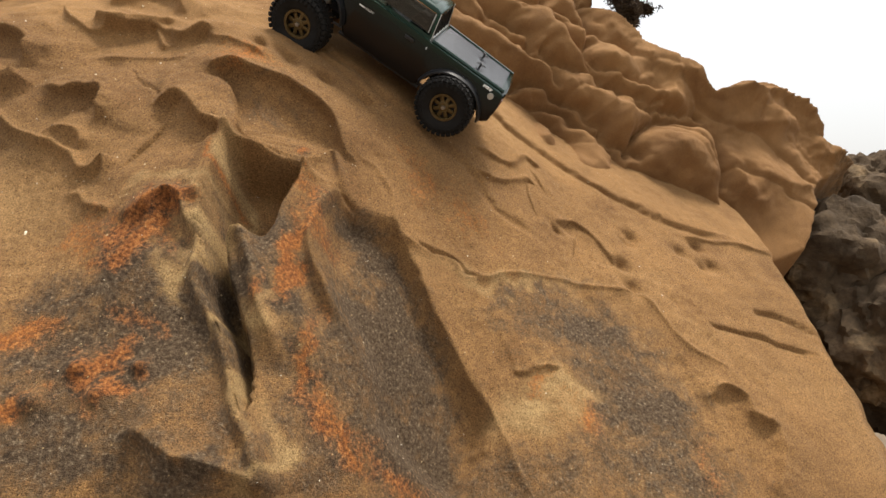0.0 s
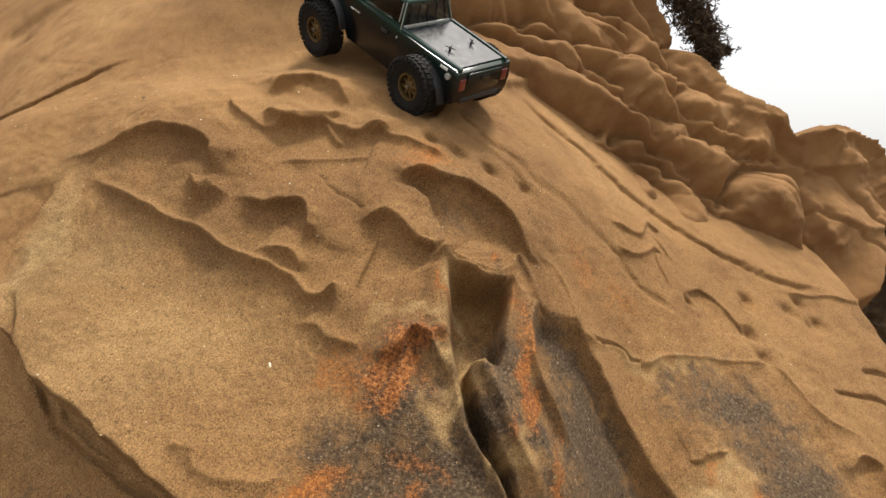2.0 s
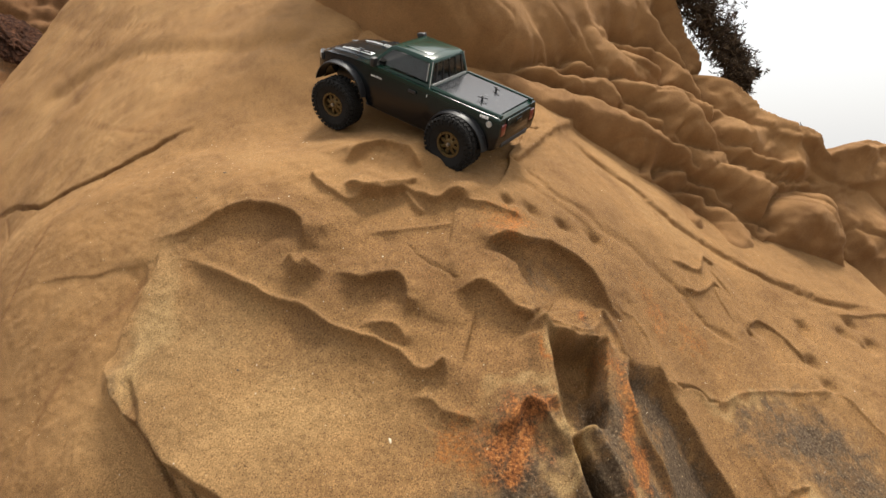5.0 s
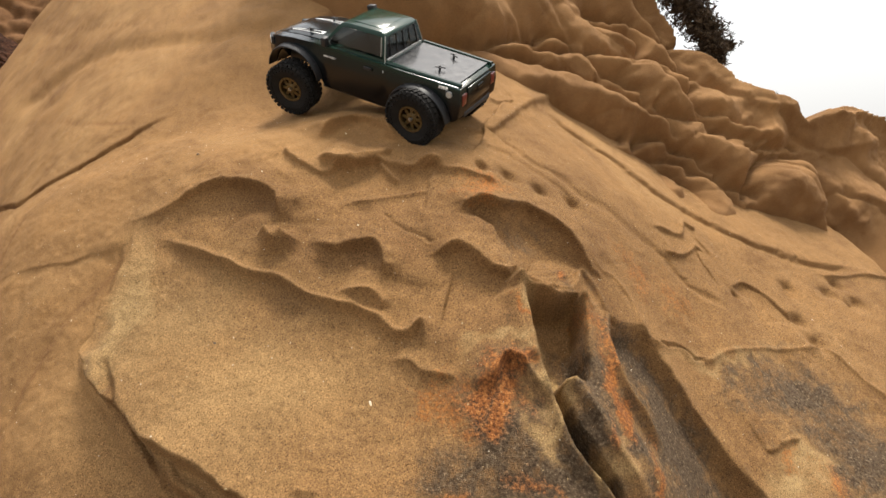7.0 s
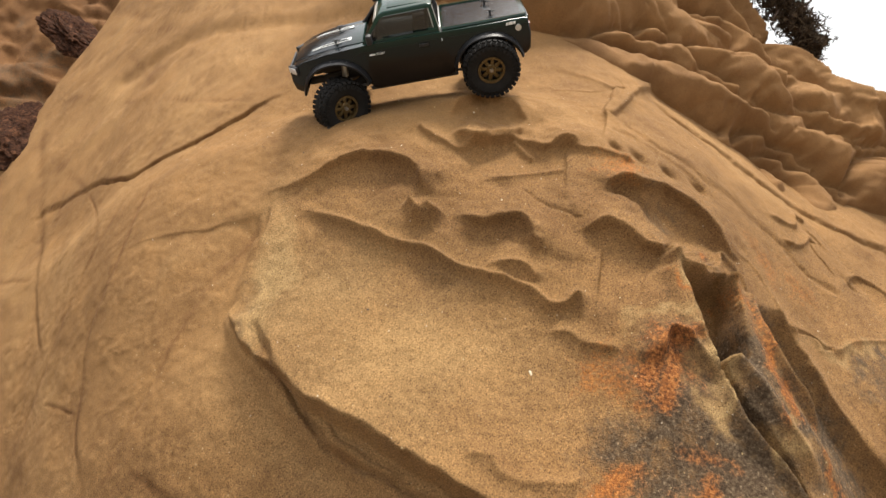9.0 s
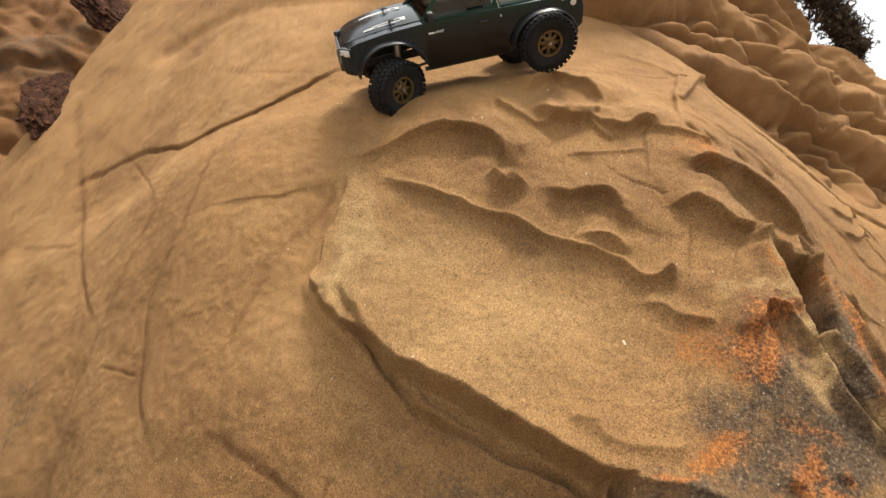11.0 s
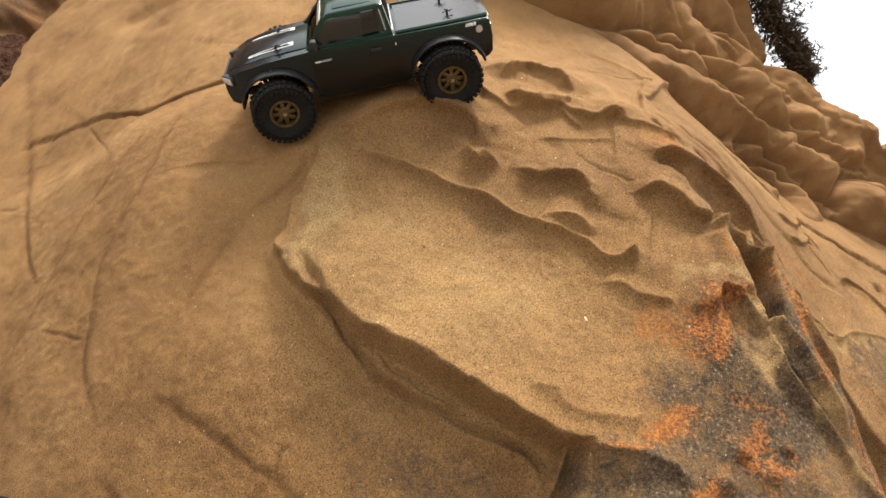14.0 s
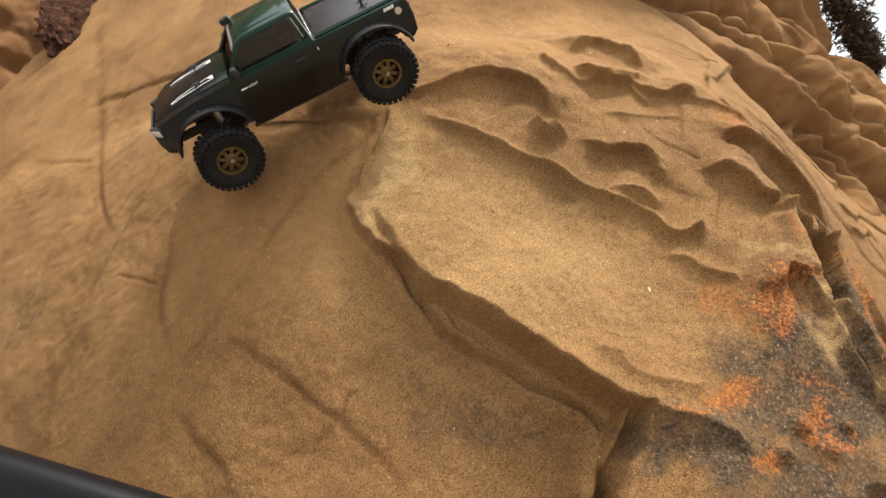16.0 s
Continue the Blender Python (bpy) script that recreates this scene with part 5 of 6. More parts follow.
        bpy.data.objects.remove(tmp)
        me.name = "door_lettering"
        me.materials.clear()
        me.materials.append(WHITE)
        yy = body_half(0.04, 0.0735) + 0.0005
        ob = new("door_lettering", me)
        ob.parent = body
        tagged(ob, "white sporty lettering on the door")
        ob.matrix_basis = pose(0.066, yy, 0.0735, 90, 0, 180) if s > 0 else pose(0.044, -yy, 0.0735, 90, 0, 0)
        bm = bmesh.new()
        box(bm, 0.0735 if s > 0 else 0.0365, yy * s, 0.0753, 0.012, 0.0006, 0.0026)
        part("door_badge", bm, WHITE, body)
    # flares
    for sx in (1, -1):
        for sy in (1, -1):
            bm = bmesh.new()
            secs = []
            for k in range(19):
                a = radians(14 + 152 * k / 18)
                lift = 1.0 + 0.03 * abs(math.sin(2 * a))
                ring = []
                for r, y in ((0.0675, 0.072), (0.0680, 0.096), (0.0695, 0.0985), (0.0715, 0.0980), (0.0735, 0.092), (0.0745, 0.080), (0.0740, 0.072)):
                    ring.append((BASE * sx + r * lift * math.cos(a), y * sy, 0.004 + r * lift * math.sin(a)))
                secs.append(ring)
            sweep(bm, secs)
            fl = part("fender_flare", bm, FLARE, root, "matt black fender flare")
            for k in (3, 6, 9, 12, 15):
                bm = bmesh.new()
                a = radians(14 + 152 * k / 18)
                c = Vector((BASE * sx + 0.0745 * math.cos(a), 0.0880 * sy, 0.004 + 0.0745 * math.sin(a)))
                rod(bm, c - Vector((0, 0.002 * sy, 0)), c + Vector((0.0006 * math.cos(a), 0.0012 * sy, 0.0006 * math.sin(a))), 0.0014, 6)
                part("rivet", bm, GREY_PL, fl)
    # sliders and chassis
    for s in (1, -1):
        bm = bmesh.new()
        rod(bm, (0.094, 0.0725 * s, 0.002), (-0.094, 0.0725 * s, 0.002), 0.0042, 12)
        for x in (0.07, 0.0, -0.07):
            rod(bm, (x, 0.0725 * s, 0.002), (x, 0.030 * s, 0.000), 0.003, 8)
        part("rock_slider", bm, PLASTIC, root, "dark tube slider below the doors")
        bm = bmesh.new()
        box(bm, 0, 0.026 * s, 0.022, 0.46, 0.006, 0.016, 0.001)
        part("chassis_rail", bm, PLASTIC, root)
    bm = bmesh.new()
    box(bm, 0.0, 0, 0.004, 0.10, 0.060, 0.020, 0.004)
    part("skid_plate", bm, PLASTIC, root, "black gearbox skid plate")
    for sx in (1, -1):
        bm = bmesh.new()
        rod(bm, (BASE * sx, 0.078, 0), (BASE * sx, -0.078, 0), 0.0085, 14)
        bmesh.ops.create_icosphere(bm, subdivisions=2, radius=0.019, matrix=Matrix.Translation((BASE * sx, 0.012, 0.001)))
        for s in (1, -1):
            box(bm, BASE * sx, 0.074 * s, 0, 0.024, 0.014, 0.030, 0.004)
        part("axle", bm, PLASTIC, root, "black solid axle")
        for s in (1, -1):
            bm = bmesh.new()
            rod(bm, (BASE * sx, 0.050 * s, -0.004), (0.045 * sx, 0.030 * s, 0.004), 0.003, 8)
            part("suspension_link", bm, GREY_PL, root)
            bm = bmesh.new()
            rod(bm, (BASE * sx - 0.012 * sx, 0.058 * s, 0.004), (BASE * sx - 0.022 * sx, 0.044 * s, 0.076), 0.0030, 8)
            rod(bm, (BASE * sx - 0.016 * sx, 0.053 * s, 0.030), (BASE * sx - 0.022 * sx, 0.044 * s, 0.076), 0.0072, 12)
            part("shock_absorber", bm, STEEL, root, "steel shock absorber")
    # snorkel along the far windscreen pillar
    bm = bmesh.new()
    rod(bm, (0.100, -0.070, 0.090), (0.088, -0.068, 0.100), 0.0045, 10)
    rod(bm, (0.088, -0.068, 0.100), (0.052, -0.0600, 0.136), 0.0042, 10)
    box(bm, 0.056, -0.0600, 0.1420, 0.020, 0.013, 0.011, 0.003, Matrix.Rotation(radians(12), 4, "Y"))
    part("snorkel", bm, PLASTIC, root, "black intake snorkel beside the windscreen")
    # the shell sits nose-down on its springs
    for ob in root.children:
        if ob.name.split(".")[0] not in ("axle", "suspension_link"):
            ob.matrix_basis = pose(0, 0, 0.004, 0, 1.6, 0) @ ob.matrix_basis
    wheels = {}
    for sx in (1, -1):
        for sy in (1, -1):
            wheels[sx, sy] = build_wheel(root, sx, sy)
    tagged(root, "dark green model pickup truck with bronze wheels on the sandstone", "toy truck")
    return root, wheels


truck, truck_wheels = build_truck()


# ---------------------------------------------------------------- ground, sea and farther rocks
def ground_material(name, dark, light, scale):
    m, t, p = material(name)
    co = t.nodes.new("ShaderNodeTexCoord").outputs["Object"]
    a, b = noise_tex(t, scale, 6, 0.6, co), noise_tex(t, scale * 40, 3, 0.6, co)
    c = mix(t, 0.6, ramp(t, a.outputs[0], [(0.3, dark), (0.7, light)]).outputs[0], ramp(t, b.outputs[0], [(0.3, (0.7, 0.7, 0.7)), (0.7, (1.2, 1.2, 1.2))]).outputs[0], "MULTIPLY")
    t.links.new(c, p.inputs["Base Color"])
    p.inputs["Roughness"].default_value = 0.95
    t.links.new(bump(t, b.outputs[0], 0.5, 0.01), p.inputs["Normal"])
    return m


def sea_material():
    m, t, p = material("sea_water")
    co = t.nodes.new("ShaderNodeTexCoord").outputs["Object"]
    a = noise_tex(t, 0.35, 6, 0.65, co, 0.5)
    t.links.new(ramp(t, a.outputs[0], [(0.35, (0.10, 0.16, 0.18)), (0.6, (0.22, 0.29, 0.30)), (0.72, (0.6, 0.62, 0.62))]).outputs[0], p.inputs["Base Color"])
    p.inputs["Roughness"].default_value = 0.25
    t.links.new(bump(t, a.outputs[0], 0.6, 0.4), p.inputs["Normal"])
    return m


# out of view; coloured dark so little light bounces up under the ledges
gu, gv = np.meshgrid(np.linspace(-60, 24, 85), np.linspace(-60, 60, 121))
ground = sheet_mesh("ground", np.stack([gu, gv, 0.12 + 0.05 * clouds(gu, gv, 4.0, 3, 0.5, 7) - 0.5 * smooth(gu, 14, 24)], -1), ground_material("shore_rock", (0.10, 0.075, 0.048), (0.20, 0.145, 0.09), 0.8))
tagged(ground, "unseen brown shore rock below the slab, darkened to limit bounce light", "rock", kind="structure")
wu, wv = np.meshgrid(np.linspace(-3000, 3000, 61), np.linspace(-3000, 3000, 61))
sea = sheet_mesh("water", np.stack([wu, wv, np.full_like(wu, -0.1)], -1), sea_material())
tagged(sea, "grey sea under an overcast sky", "sea", kind="structure")

# the bank beyond the slab's other side
Bk = Relief(np.arange(-1.2, 2.2, 0.015), np.arange(-0.8, 2.2, 0.015))
Bk.w += 0.10 * clouds(Bk.u, Bk.v, 0.55, 4, 0.55, 131) + 0.05 * np.abs(clouds(Bk.u, Bk.v, 0.16, 3, 0.5, 137))
for line in ([(-1, 0.9), (0, 0.75), (0.8, 0.85), (1.8, 0.7)], [(-0.6, 0.4), (0.3, 0.3), (1.2, 0.45)]):
    Bk.crack(line, 0.03, 0.03, 0.04)
BANK_O = np.array([-2.9, 2.55, 1.45])
BANK_A, BANK_B, BANK_N = np.array([0.94, 0.34, 0]), np.array([-0.17, 0.47, 0.866]), np.array([0.294, -0.814, 0.5])
bank_growth = np.zeros((*Bk.u.shape, 4))
bank_growth[..., 3] = 1
bank_growth[..., 0] = 0.4 * smooth(clouds(Bk.u, Bk.v, 0.3, 3, 0.5, 151), 0.0, 0.6)
BANK_STONE = sandstone("bank_sandstone", 1.12, shade=0.62)
bank = sheet_mesh("rock_bank", BANK_O + Bk.u[..., None] * BANK_A + Bk.v[..., None] * BANK_B + Bk.w[..., None] * BANK_N, BANK_STONE, bank_growth)
tagged(bank, "rough reddish sandstone bank beyond the slab", "rock", kind="structure")


# dark pitted boulders by the shore
def dark_rock_material():
    m, t, p = material("dark_pitted_rock")
    co = t.nodes.new("ShaderNodeTexCoord").outputs["Object"]
    a, b = noise_tex(t, 6, 6, 0.65, co), noise_tex(t, 70, 5, 0.65, co)
    c = mix(t, 0.7, ramp(t, a.outputs[0], [(0.3, (0.030, 0.021, 0.013)), (0.55, (0.085, 0.058, 0.034)), (0.72, (0.22, 0.15, 0.08))]).outputs[0], ramp(t, b.outputs[0], [(0.3, (0.55, 0.55, 0.55)), (0.7, (1.3, 1.3, 1.3))]).outputs[0], "MULTIPLY")
    t.links.new(c, p.inputs["Base Color"])
    p.inputs["Roughness"].default_value = 0.9
    p.inputs["Specular IOR Level"].default_value = 0.15
    t.links.new(bump(t, b.outputs[0], 0.8, 0.008), p.inputs["Normal"])
    return m


DARK_ROCK = dark_rock_material()


def boulder(place, size, seed, label):
    bm = bmesh.new()
    bmesh.ops.create_icosphere(bm, subdivisions=5, radius=1.0)
    for v in bm.verts:
        d = v.co.normalized()
        q = d * 1.6 + Vector((seed * 3.1, seed * 1.7, 0))
        r = 1 + 0.28 * noise.noise(q) + 0.16 * noise.noise(q * 2.3)
        pit = noise.voronoi(q * 2.2)[0]
        r -= 0.20 * max(0, 0.42 - pit[0]) - 0.10 * min(0.5, pit[1] - pit[0])
        r -= 0.14 * abs(noise.noise(q * 3.3)) - 0.05
        r += 0.04 * noise.noise(q * 8) + 0.02 * noise.noise(q * 19)
        v.co = Vector((d.x * size[0], d.y * size[1], d.z * size[2])) * r
    return tagged(part("boulder", bm, DARK_ROCK, None, "", True, pose(*place, 0, 0, seed * 40)), label, "boulder", "shore boulders")


# a high bluff added inland to hold off sky light and its reflections
Bf = Relief(np.arange(-9.0, 2.2, 0.06), np.arange(-1.0, 9.0, 0.06))
Bf.w += 0.5 * clouds(Bf.u, Bf.v, 1.8, 4, 0.55, 171) + 0.12 * np.abs(clouds(Bf.u, Bf.v * 2.0, 0.5, 3, 0.5, 177))
BLUFF_O = np.array([-3.2, 4.2, 0.6])
BLUFF_A, BLUFF_B, BLUFF_N = np.array([0.80, 0.60, 0]), np.array([-0.20, 0.27, 0.94]), np.array([0.564, -0.752, 0.34])
bluff_growth = np.zeros((*Bf.u.shape, 4))
bluff_growth[..., 3] = 0.5
bluff = sheet_mesh("sky_block_bluff", BLUFF_O + Bf.u[..., None] * BLUFF_A + Bf.v[..., None] * BLUFF_B + Bf.w[..., None] * BLUFF_N, BANK_STONE, bluff_growth)
tagged(bluff, "tall weathered sandstone bluff added behind the slab to block the sky", "cliff", kind="structure")


for k, (p, s) in enumerate((((1.27, 1.86, 1.20), (0.17, 0.17, 0.19)), ((1.33, 1.72, 0.98), (0.19, 0.18, 0.20)), ((1.68, 2.28, 1.42), (0.17, 0.17, 0.16)), ((1.75, 2.21, 1.16), (0.22, 0.22, 0.22)), ((1.62, 1.85, 0.86), (0.24, 0.24, 0.26)))):
    boulder(p, s, k + 1, "dark pitted boulder with eroded hollows")


# ---------------------------------------------------------------- shrubs on the cliff's edge
def leaf_material(name, a, b):
    m, t, p = material(name)
    info = t.nodes.new("ShaderNodeNewGeometry")
    t.links.new(ramp(t, info.outputs["Random Per Island"], [(0.0, a), (0.6, b), (1.0, tuple(min(1, 1.7 * v) for v in b))]).outputs[0], p.inputs["Base Color"])
    p.inputs["Roughness"].default_value = 0.75
    p.inputs["Specular IOR Level"].default_value = 0.12
    return m


LEAF = leaf_material("dry_succulent_leaf", (0.020, 0.013, 0.008), (0.055, 0.036, 0.020))
TWIG = simple("dry_twig", (0.075, 0.045, 0.030), 0.8, 0, 0.3, 40)


def shrub(seed, places, leaf_len, per):
    """A matted trailing shrub: stems with fat finger leaves in many small tufts."""
    rng = random.Random(seed)
    bm, bs = bmesh.new(), bmesh.new()
    for c, spread in places:
        c = Vector(c)
        for _ in range(per):
            o = c + Vector((rng.gauss(0, spread[0]), rng.gauss(0, spread[1]), rng.gauss(0, spread[2])))
            for _ in range(7):
                d = Vector((rng.gauss(0, 1) + 0.3, rng.gauss(0, 1) - 0.2, rng.gauss(0, 1) + 0.2)).normalized()
                n = leaf_len * rng.uniform(0.6, 1.4)
                side = d.orthogonal().normalized() * n * 0.11
                up = d.cross(side).normalized() * n * 0.09
                mid, tip = o + d * n * 0.55, o + d * n
                v = [bm.verts.new(q) for q in (o, mid + side, mid + up, mid - side, mid - up, tip)]
                for f in ((0, 1, 2), (0, 2, 3), (0, 3, 4), (0, 4, 1), (5, 2, 1), (5, 3, 2), (5, 4, 3), (5, 1, 4)):
                    bm.faces.new([v[i] for i in f])
            if rng.random() < 0.2:
                rod(bs, c + (o - c) * 0.2, o, 0.0025, 5)
    root = new("shrub")
    tagged(part("foliage", bm, LEAF, root, "dark brownish green finger leaves", False), kind="stuff")
    tagged(part("stem", bs, TWIG, root, "", False), kind="stuff")
    return tagged(root, "dark trailing succulent shrub hanging over the cliff edge", "shrub", "cliff shrubs")


def on_cliff(a, b, out=0.03):
    return tuple(CLIFF_O + a * CLIFF_A + b * CLIFF_B + out * CLIFF_N)


shrub(5, [(on_cliff(0.46, 0.86, 0.0), (0.04, 0.05, 0.05)), (on_cliff(0.52, 0.78, 0.0), (0.035, 0.04, 0.04)), (on_cliff(0.565, 0.70, 0.0), (0.03, 0.035, 0.04)), (on_cliff(0.595, 0.62, 0.0), (0.03, 0.03, 0.035)), (on_cliff(0.605, 0.54, 0.0), (0.024, 0.03, 0.03)),
          (on_cliff(0.595, 0.47, 0.0), (0.018, 0.025, 0.028)), (on_cliff(0.585, 0.41, 0.0), (0.012, 0.02, 0.022)), (on_cliff(0.64, 0.45, 0.0), (0.02, 0.01, 0.006)), (on_cliff(0.67, 0.235, -0.03), (0.04, 0.02, 0.008))], 0.017, 300)


def soil_clump(u, v, size, seed):
    """Dark matted soil and roots that lie in the gully at the slab's far edge."""
    bm = bmesh.new()
    bmesh.ops.create_icosphere(bm, subdivisions=5, radius=1.0)
    for q in bm.verts:
        d = q.co.normalized()
        r = 1 + 0.3 * noise.noise(d * 2 + Vector((seed, 0, 0))) + 0.16 * noise.noise(d * 7) + 0.10 * noise.noise(d * 22)
        q.co = Vector((d.x * size[0], d.y * size[1], d.z * size[2])) * r
    p = SLAB_O + u * np.array([1.0, 0, 0]) + v * SLAB_V + (slab_base(u, v) - 0.03) * SLAB_N
    return tagged(part("soil_clump", bm, SOIL, None, "", True, pose(*p, 40, 0, seed * 30)), "dark reddish brown soil matted with roots beside the slab", "soil", "soil clumps")


def soil_material():
    m, t, p = material("matted_soil")
    co = t.nodes.new("ShaderNodeTexCoord").outputs["Object"]
    a, b = noise_tex(t, 40, 6, 0.7, co, 1.5), noise_tex(t, 160, 5, 0.7, co)
    t.links.new(ramp(t, a.outputs[0], [(0.35, (0.016, 0.008, 0.005)), (0.55, (0.07, 0.030, 0.016)), (0.72, (0.19, 0.088, 0.042))]).outputs[0], p.inputs["Base Color"])
    p.inputs["Roughness"].default_value = 0.95
    p.inputs["Specular IOR Level"].default_value = 0.1
    t.links.new(bump(t, a.outputs[0], 0.9, 0.02, bump(t, b.outputs[0], 0.8, 0.006)), p.inputs["Normal"])
    return m


SOIL = soil_material()
soil_clump(-1.80, 1.36, (0.13, 0.22, 0.07), 1)
soil_clump(-1.86, 2.12, (0.12, 0.20, 0.07), 2)


# ---------------------------------------------------------------- loose grit on the slab
def slab_point(u, v):
    i, j = np.searchsorted(S.us, u), np.searchsorted(S.vs, v)
    return slab_places[min(j, len(S.vs) - 1), min(i, len(S.us) - 1)]


def grit():
    rng = random.Random(9)
    bm = bmesh.new()
    for _ in range(2600):
        u, v = rng.uniform(-0.75, 1.05), rng.uniform(-0.5, 0.62)
        c = Vector(slab_point(u, v))
        r = rng.choice((0.0007, 0.0009, 0.0011, 0.0016))
        vs = [bm.verts.new(c + r * Vector((rng.gauss(0, 0.25) + x, rng.gauss(0, 0.25) + y, rng.gauss(0, 0.25) + z))) for x, y, z in ((1, 0, -0.3), (-0.5, 0.9, -0.3), (-0.5, -0.9, -0.3), (0, 0, 1))]
        for f in ((0, 1, 3), (1, 2, 3), (2, 0, 3), (0, 2, 1)):
            bm.faces.new([vs[i] for i in f])
    m, t, p = material("sand_grit")
    info = t.nodes.new("ShaderNodeNewGeometry")
    t.links.new(ramp(t, info.outputs["Random Per Island"], [(0.0, (0.10, 0.07, 0.045)), (0.5, (0.34, 0.22, 0.10)), (0.85, (0.5, 0.36, 0.18)), (1.0, (0.75, 0.68, 0.55))]).outputs[0], p.inputs["Base Color"])
    p.inputs["Roughness"].default_value = 0.9
    tagged(part("grit", bm, m, None, "", False), "scattered sand grains and grit on the slab", "grit", kind="stuff")


grit()


def chip(u, v, size, mat, seed):
    rng = random.Random(seed)
    bm = bmesh.new()
    bmesh.ops.create_icosphere(bm, subdivisions=2, radius=1)
    for q in bm.verts:
        q.co = Vector((q.co.x * size[0], q.co.y * size[1], q.co.z * size[2])) * (1 + 0.25 * noise.noise(q.co * 2 + Vector((seed, 0, 0))))
    p = slab_point(u, v)
    return tagged(part("stone_chip", bm, mat, None, "", True, pose(*p, 46, 0, rng.uniform(0, 180))), "small pale stone chip lying on the slab", "stone", "stone chips")


CHIP = simple("pale_chip", (0.62, 0.52, 0.36), 0.9, 0, 0.2, 200)
DARK_CHIP = simple("dark_chip", (0.09, 0.065, 0.045), 0.9, 0, 0.2, 200)
chip(-0.008, -0.150, (0.0022, 0.0050, 0.0016), CHIP, 1)
chip(-0.02, 0.165, (0.002, 0.002, 0.0015), CHIP, 2)
chip(-0.045, 0.435, (0.002, 0.002, 0.0016), CHIP, 3)
chip(-0.35, 0.42, (0.005, 0.002, 0.0016), DARK_CHIP, 4)
chip(-0.40, 0.36, (0.003, 0.002, 0.0016), DARK_CHIP, 5)
chip(-0.26, -0.02, (0.003, 0.002, 0.0016), DARK_CHIP, 6)


# ---------------------------------------------------------------- the radio remote below the camera
def build_remote():
    root = new("radio_remote")
    bm = bmesh.new()
    box(bm, 0.030, 0, 0, 0.25, 0.11, 0.030, 0.010, None, 4)
    case = part("case", bm, simple("remote_black", (0.004, 0.004, 0.005), 0.5, 0, 0.2, 40, 0, 0, 0.15), root, "black plastic case with rounded edges")
    bm = bmesh.new()
    box(bm, 0, -0.010, 0.0155, 0.12, 0.06, 0.002, 0.0008)
    part("face_plate", bm, PLASTIC, case)
    return tagged(root, "black plastic radio remote seen just below the lens", "remote control")


remote = build_remote()


# ---------------------------------------------------------------- what moves
def glide(rows, t):
    ts = [r[0] for r in rows]
    return [float(np.interp(t, ts, [r[k] for r in rows])) for k in range(1, len(rows[0]))]


# seconds, steering angle of the front wheels
STEER = [(0.0, 0), (2.0, 0), (4.5, 4), (7.0, 10), (8.0, 28), (9.0, 36), (10.0, 34), (12.5, 24), (13.5, 12), (15.0, 10), (16.0, 10)]
# seconds, place and turn of the remote in front of the eye
REMOTE = [(0.0, -0.330, -0.3270, 8), (2.5, -0.330, -0.2520, 8), (3.5, -0.265, -0.1825, 8), (4.0, -0.265, -0.1815, 8), (4.5, -0.265, -0.1900, 8), (5.5, -0.280, -0.2270, 8), (7.0, -0.300, -0.2470, 10), (10.0, -0.300, -0.2270, 12),
          (12.5, -0.265, -0.1770, 13), (13.0, -0.265, -0.1760, 14), (13.5, -0.265, -0.1830, 14), (14.0, -0.265, -0.1890, 14), (14.5, -0.265, -0.1890, 14), (15.0, -0.265, -0.1850, 14), (15.5, -0.265, -0.1790, 16), (16.0, -0.265, -0.1600, 17)]


def slab_gap(p):
    """Height of a point over the slab's surface."""
    q = np.array(p) - SLAB_O
    u, v = q[0], q @ SLAB_V
    i, j = np.clip(np.searchsorted(S.us, u), 1, len(S.us) - 1), np.clip(np.searchsorted(S.vs, v), 1, len(S.vs) - 1)
    return q @ SLAB_N - S.w[j, i]


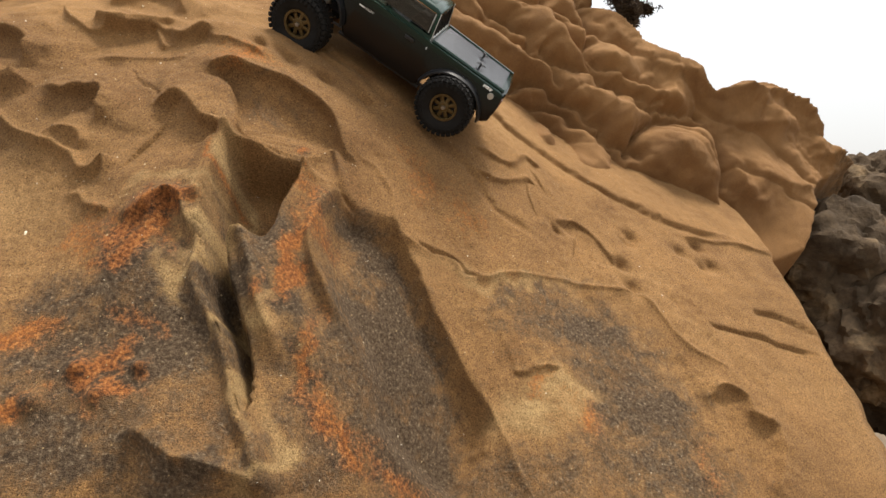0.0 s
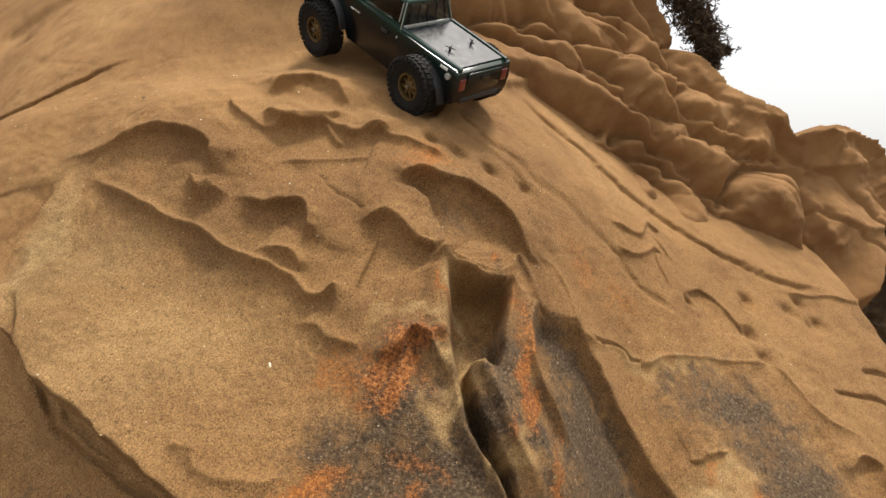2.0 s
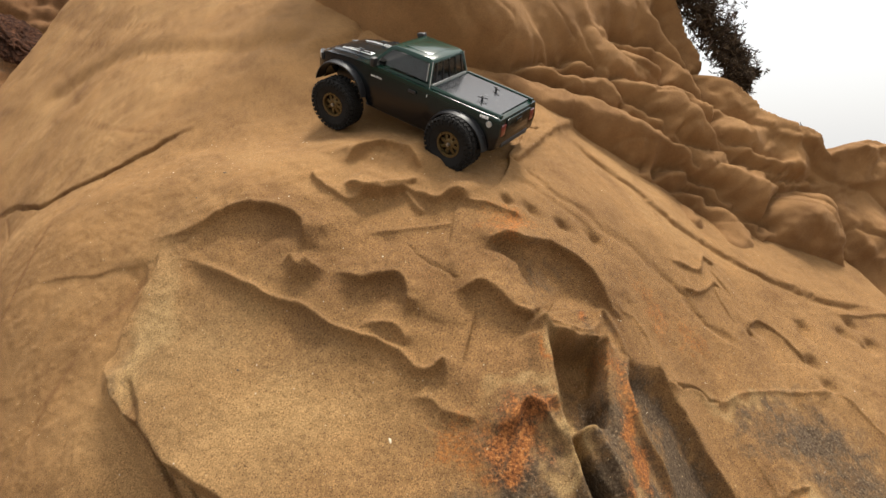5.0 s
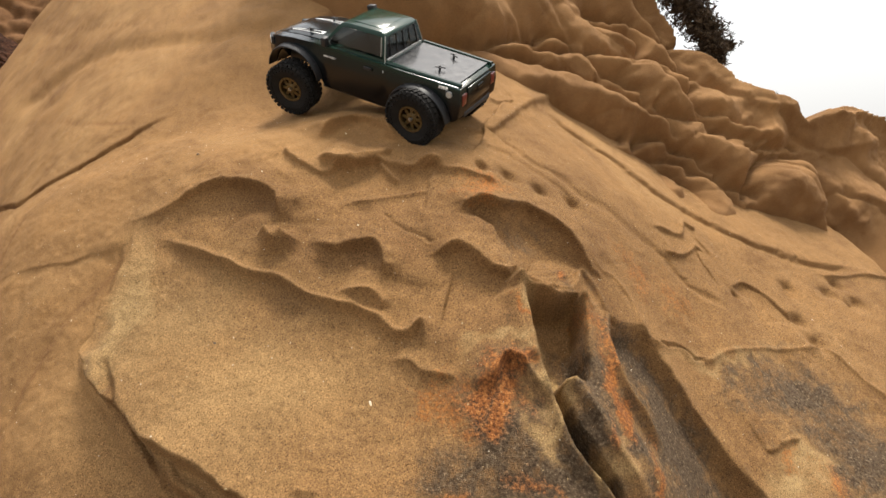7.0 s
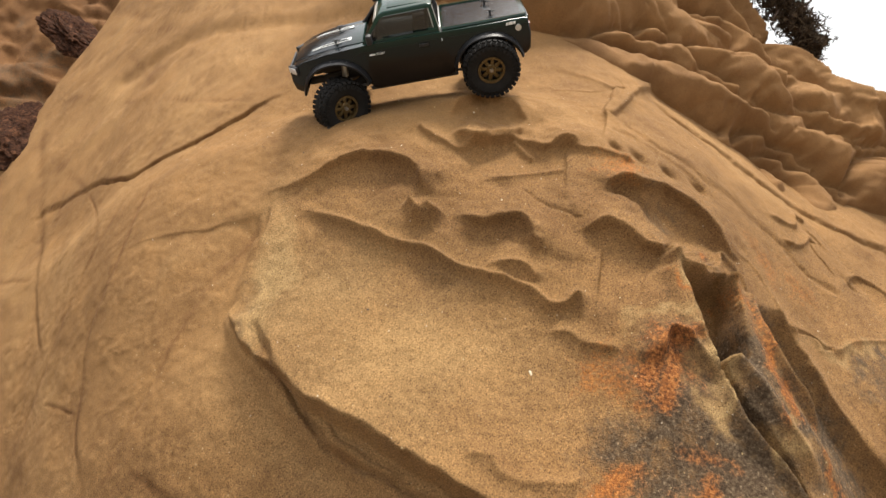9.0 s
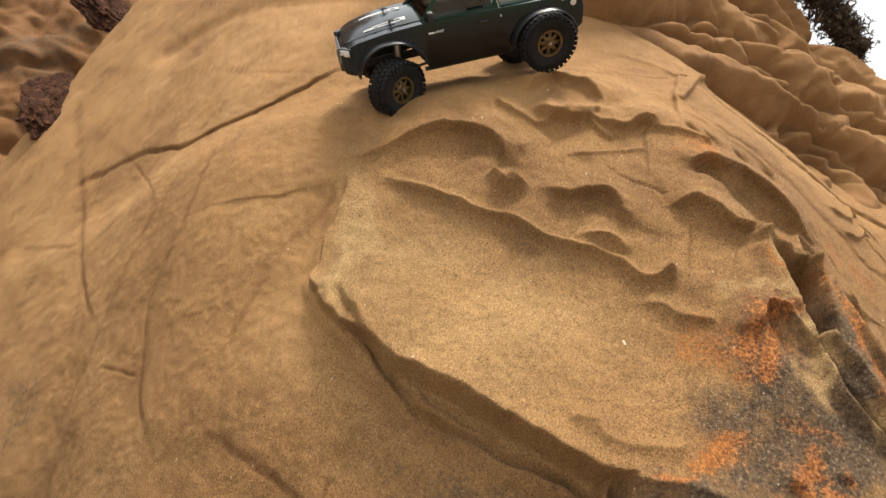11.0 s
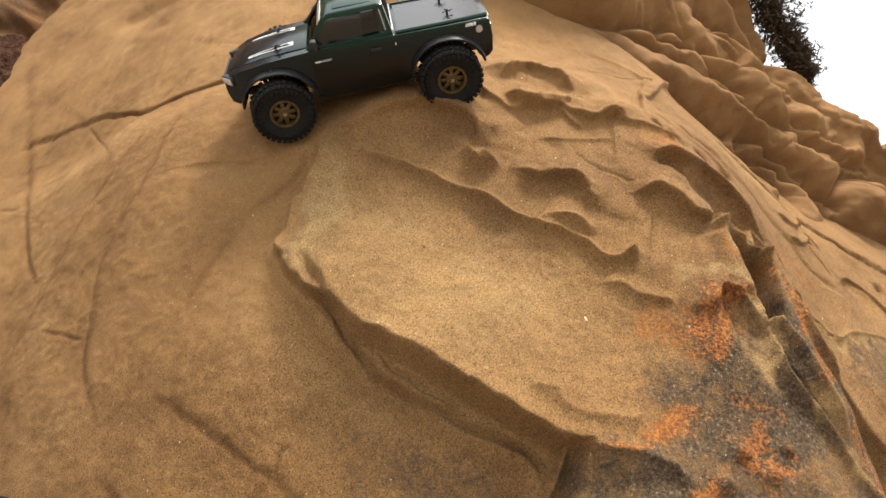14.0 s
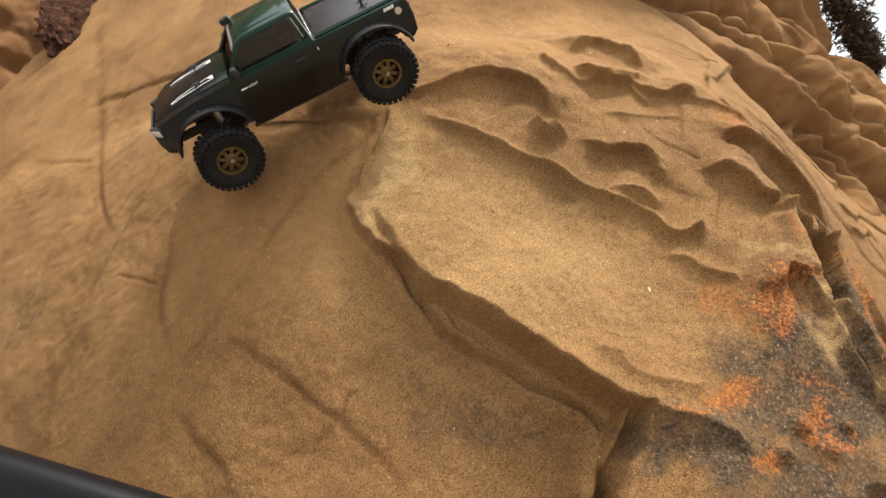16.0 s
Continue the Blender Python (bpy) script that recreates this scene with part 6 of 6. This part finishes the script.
def body_at(t):
    ts = [r[0] for r in TRUCK_ROWS]
    k = min(max(int(np.searchsorted(ts, t)) - 1, 0), len(ts) - 2)
    f = min(max((t - ts[k]) / (ts[k + 1] - ts[k]), 0), 1)
    return pose(*TRUCK_ROWS[k][1:]).lerp(pose(*TRUCK_ROWS[k + 1][1:]), f)


def spring_travel(body, sx, sy):
    """How far a wheel moves along its spring until the tyre rests on the stone."""
    drop = 0.0
    for _ in range(3):
        gap = min(slab_gap(body @ Vector((BASE * sx + 0.0565 * math.cos(a), TRACK * sy + y, drop + 0.0565 * math.sin(a)))) for a in np.linspace(math.pi, 2 * math.pi, 13) for y in (-0.018, 0, 0.018))
        drop = min(max(drop - gap * 1.1, -0.046), 0.030)
    return drop


def motions():
    walk(truck, [(t, pose(x, y, z, rx, ry, rz)) for t, x, y, z, rx, ry, rz in TRUCK_ROWS])
    # wheels roll by the way that the truck has gone along its own axis
    times = [k * 0.25 for k in range(65)]
    mats = [(t, pose(x, y, z, rx, ry, rz)) for t, x, y, z, rx, ry, rz in TRUCK_ROWS]
    rolled, run = [(mats[0][0], 0.0)], 0.0
    for (t0, m0), (t1, m1) in zip(mats[:-1], mats[1:]):
        run += (m1.translation - m0.translation).dot((m0.to_3x3() @ Vector((1, 0, 0)) + m1.to_3x3() @ Vector((1, 0, 0))) / 2) / WHEEL_R
        rolled.append((t1, run))
    for (sx, sy), wheel in truck_wheels.items():
        rows = []
        for t in times:
            steer, = glide(STEER, t)
            a = np.interp(t, [r[0] for r in rolled], [r[1] for r in rolled])
            drop = glide(TRAVEL, t)[0 if sx > 0 else 1] if sy > 0 else spring_travel(body_at(t), sx, sy)
            m = pose(BASE * sx, TRACK * sy, drop, 0, 0, steer if sx > 0 else 0) @ Matrix.Rotation(a, 4, "Y")
            rows.append((t, m))
        walk(wheel, rows)
    eye = [(t, pose(x, y, z, rx, ry, rz)) for t, x, y, z, rx, ry, rz in CAM_ROWS]
    rows = []
    for t, m in eye:
        x, y, turn = glide(REMOTE, t)
        rows.append((t, m @ Matrix.Translation((x, y, -0.30)) @ Matrix.Rotation(radians(-turn), 4, "Z") @ pose(0, 0, 0, -18, 0, 0)))
    walk(remote, rows)


motions()
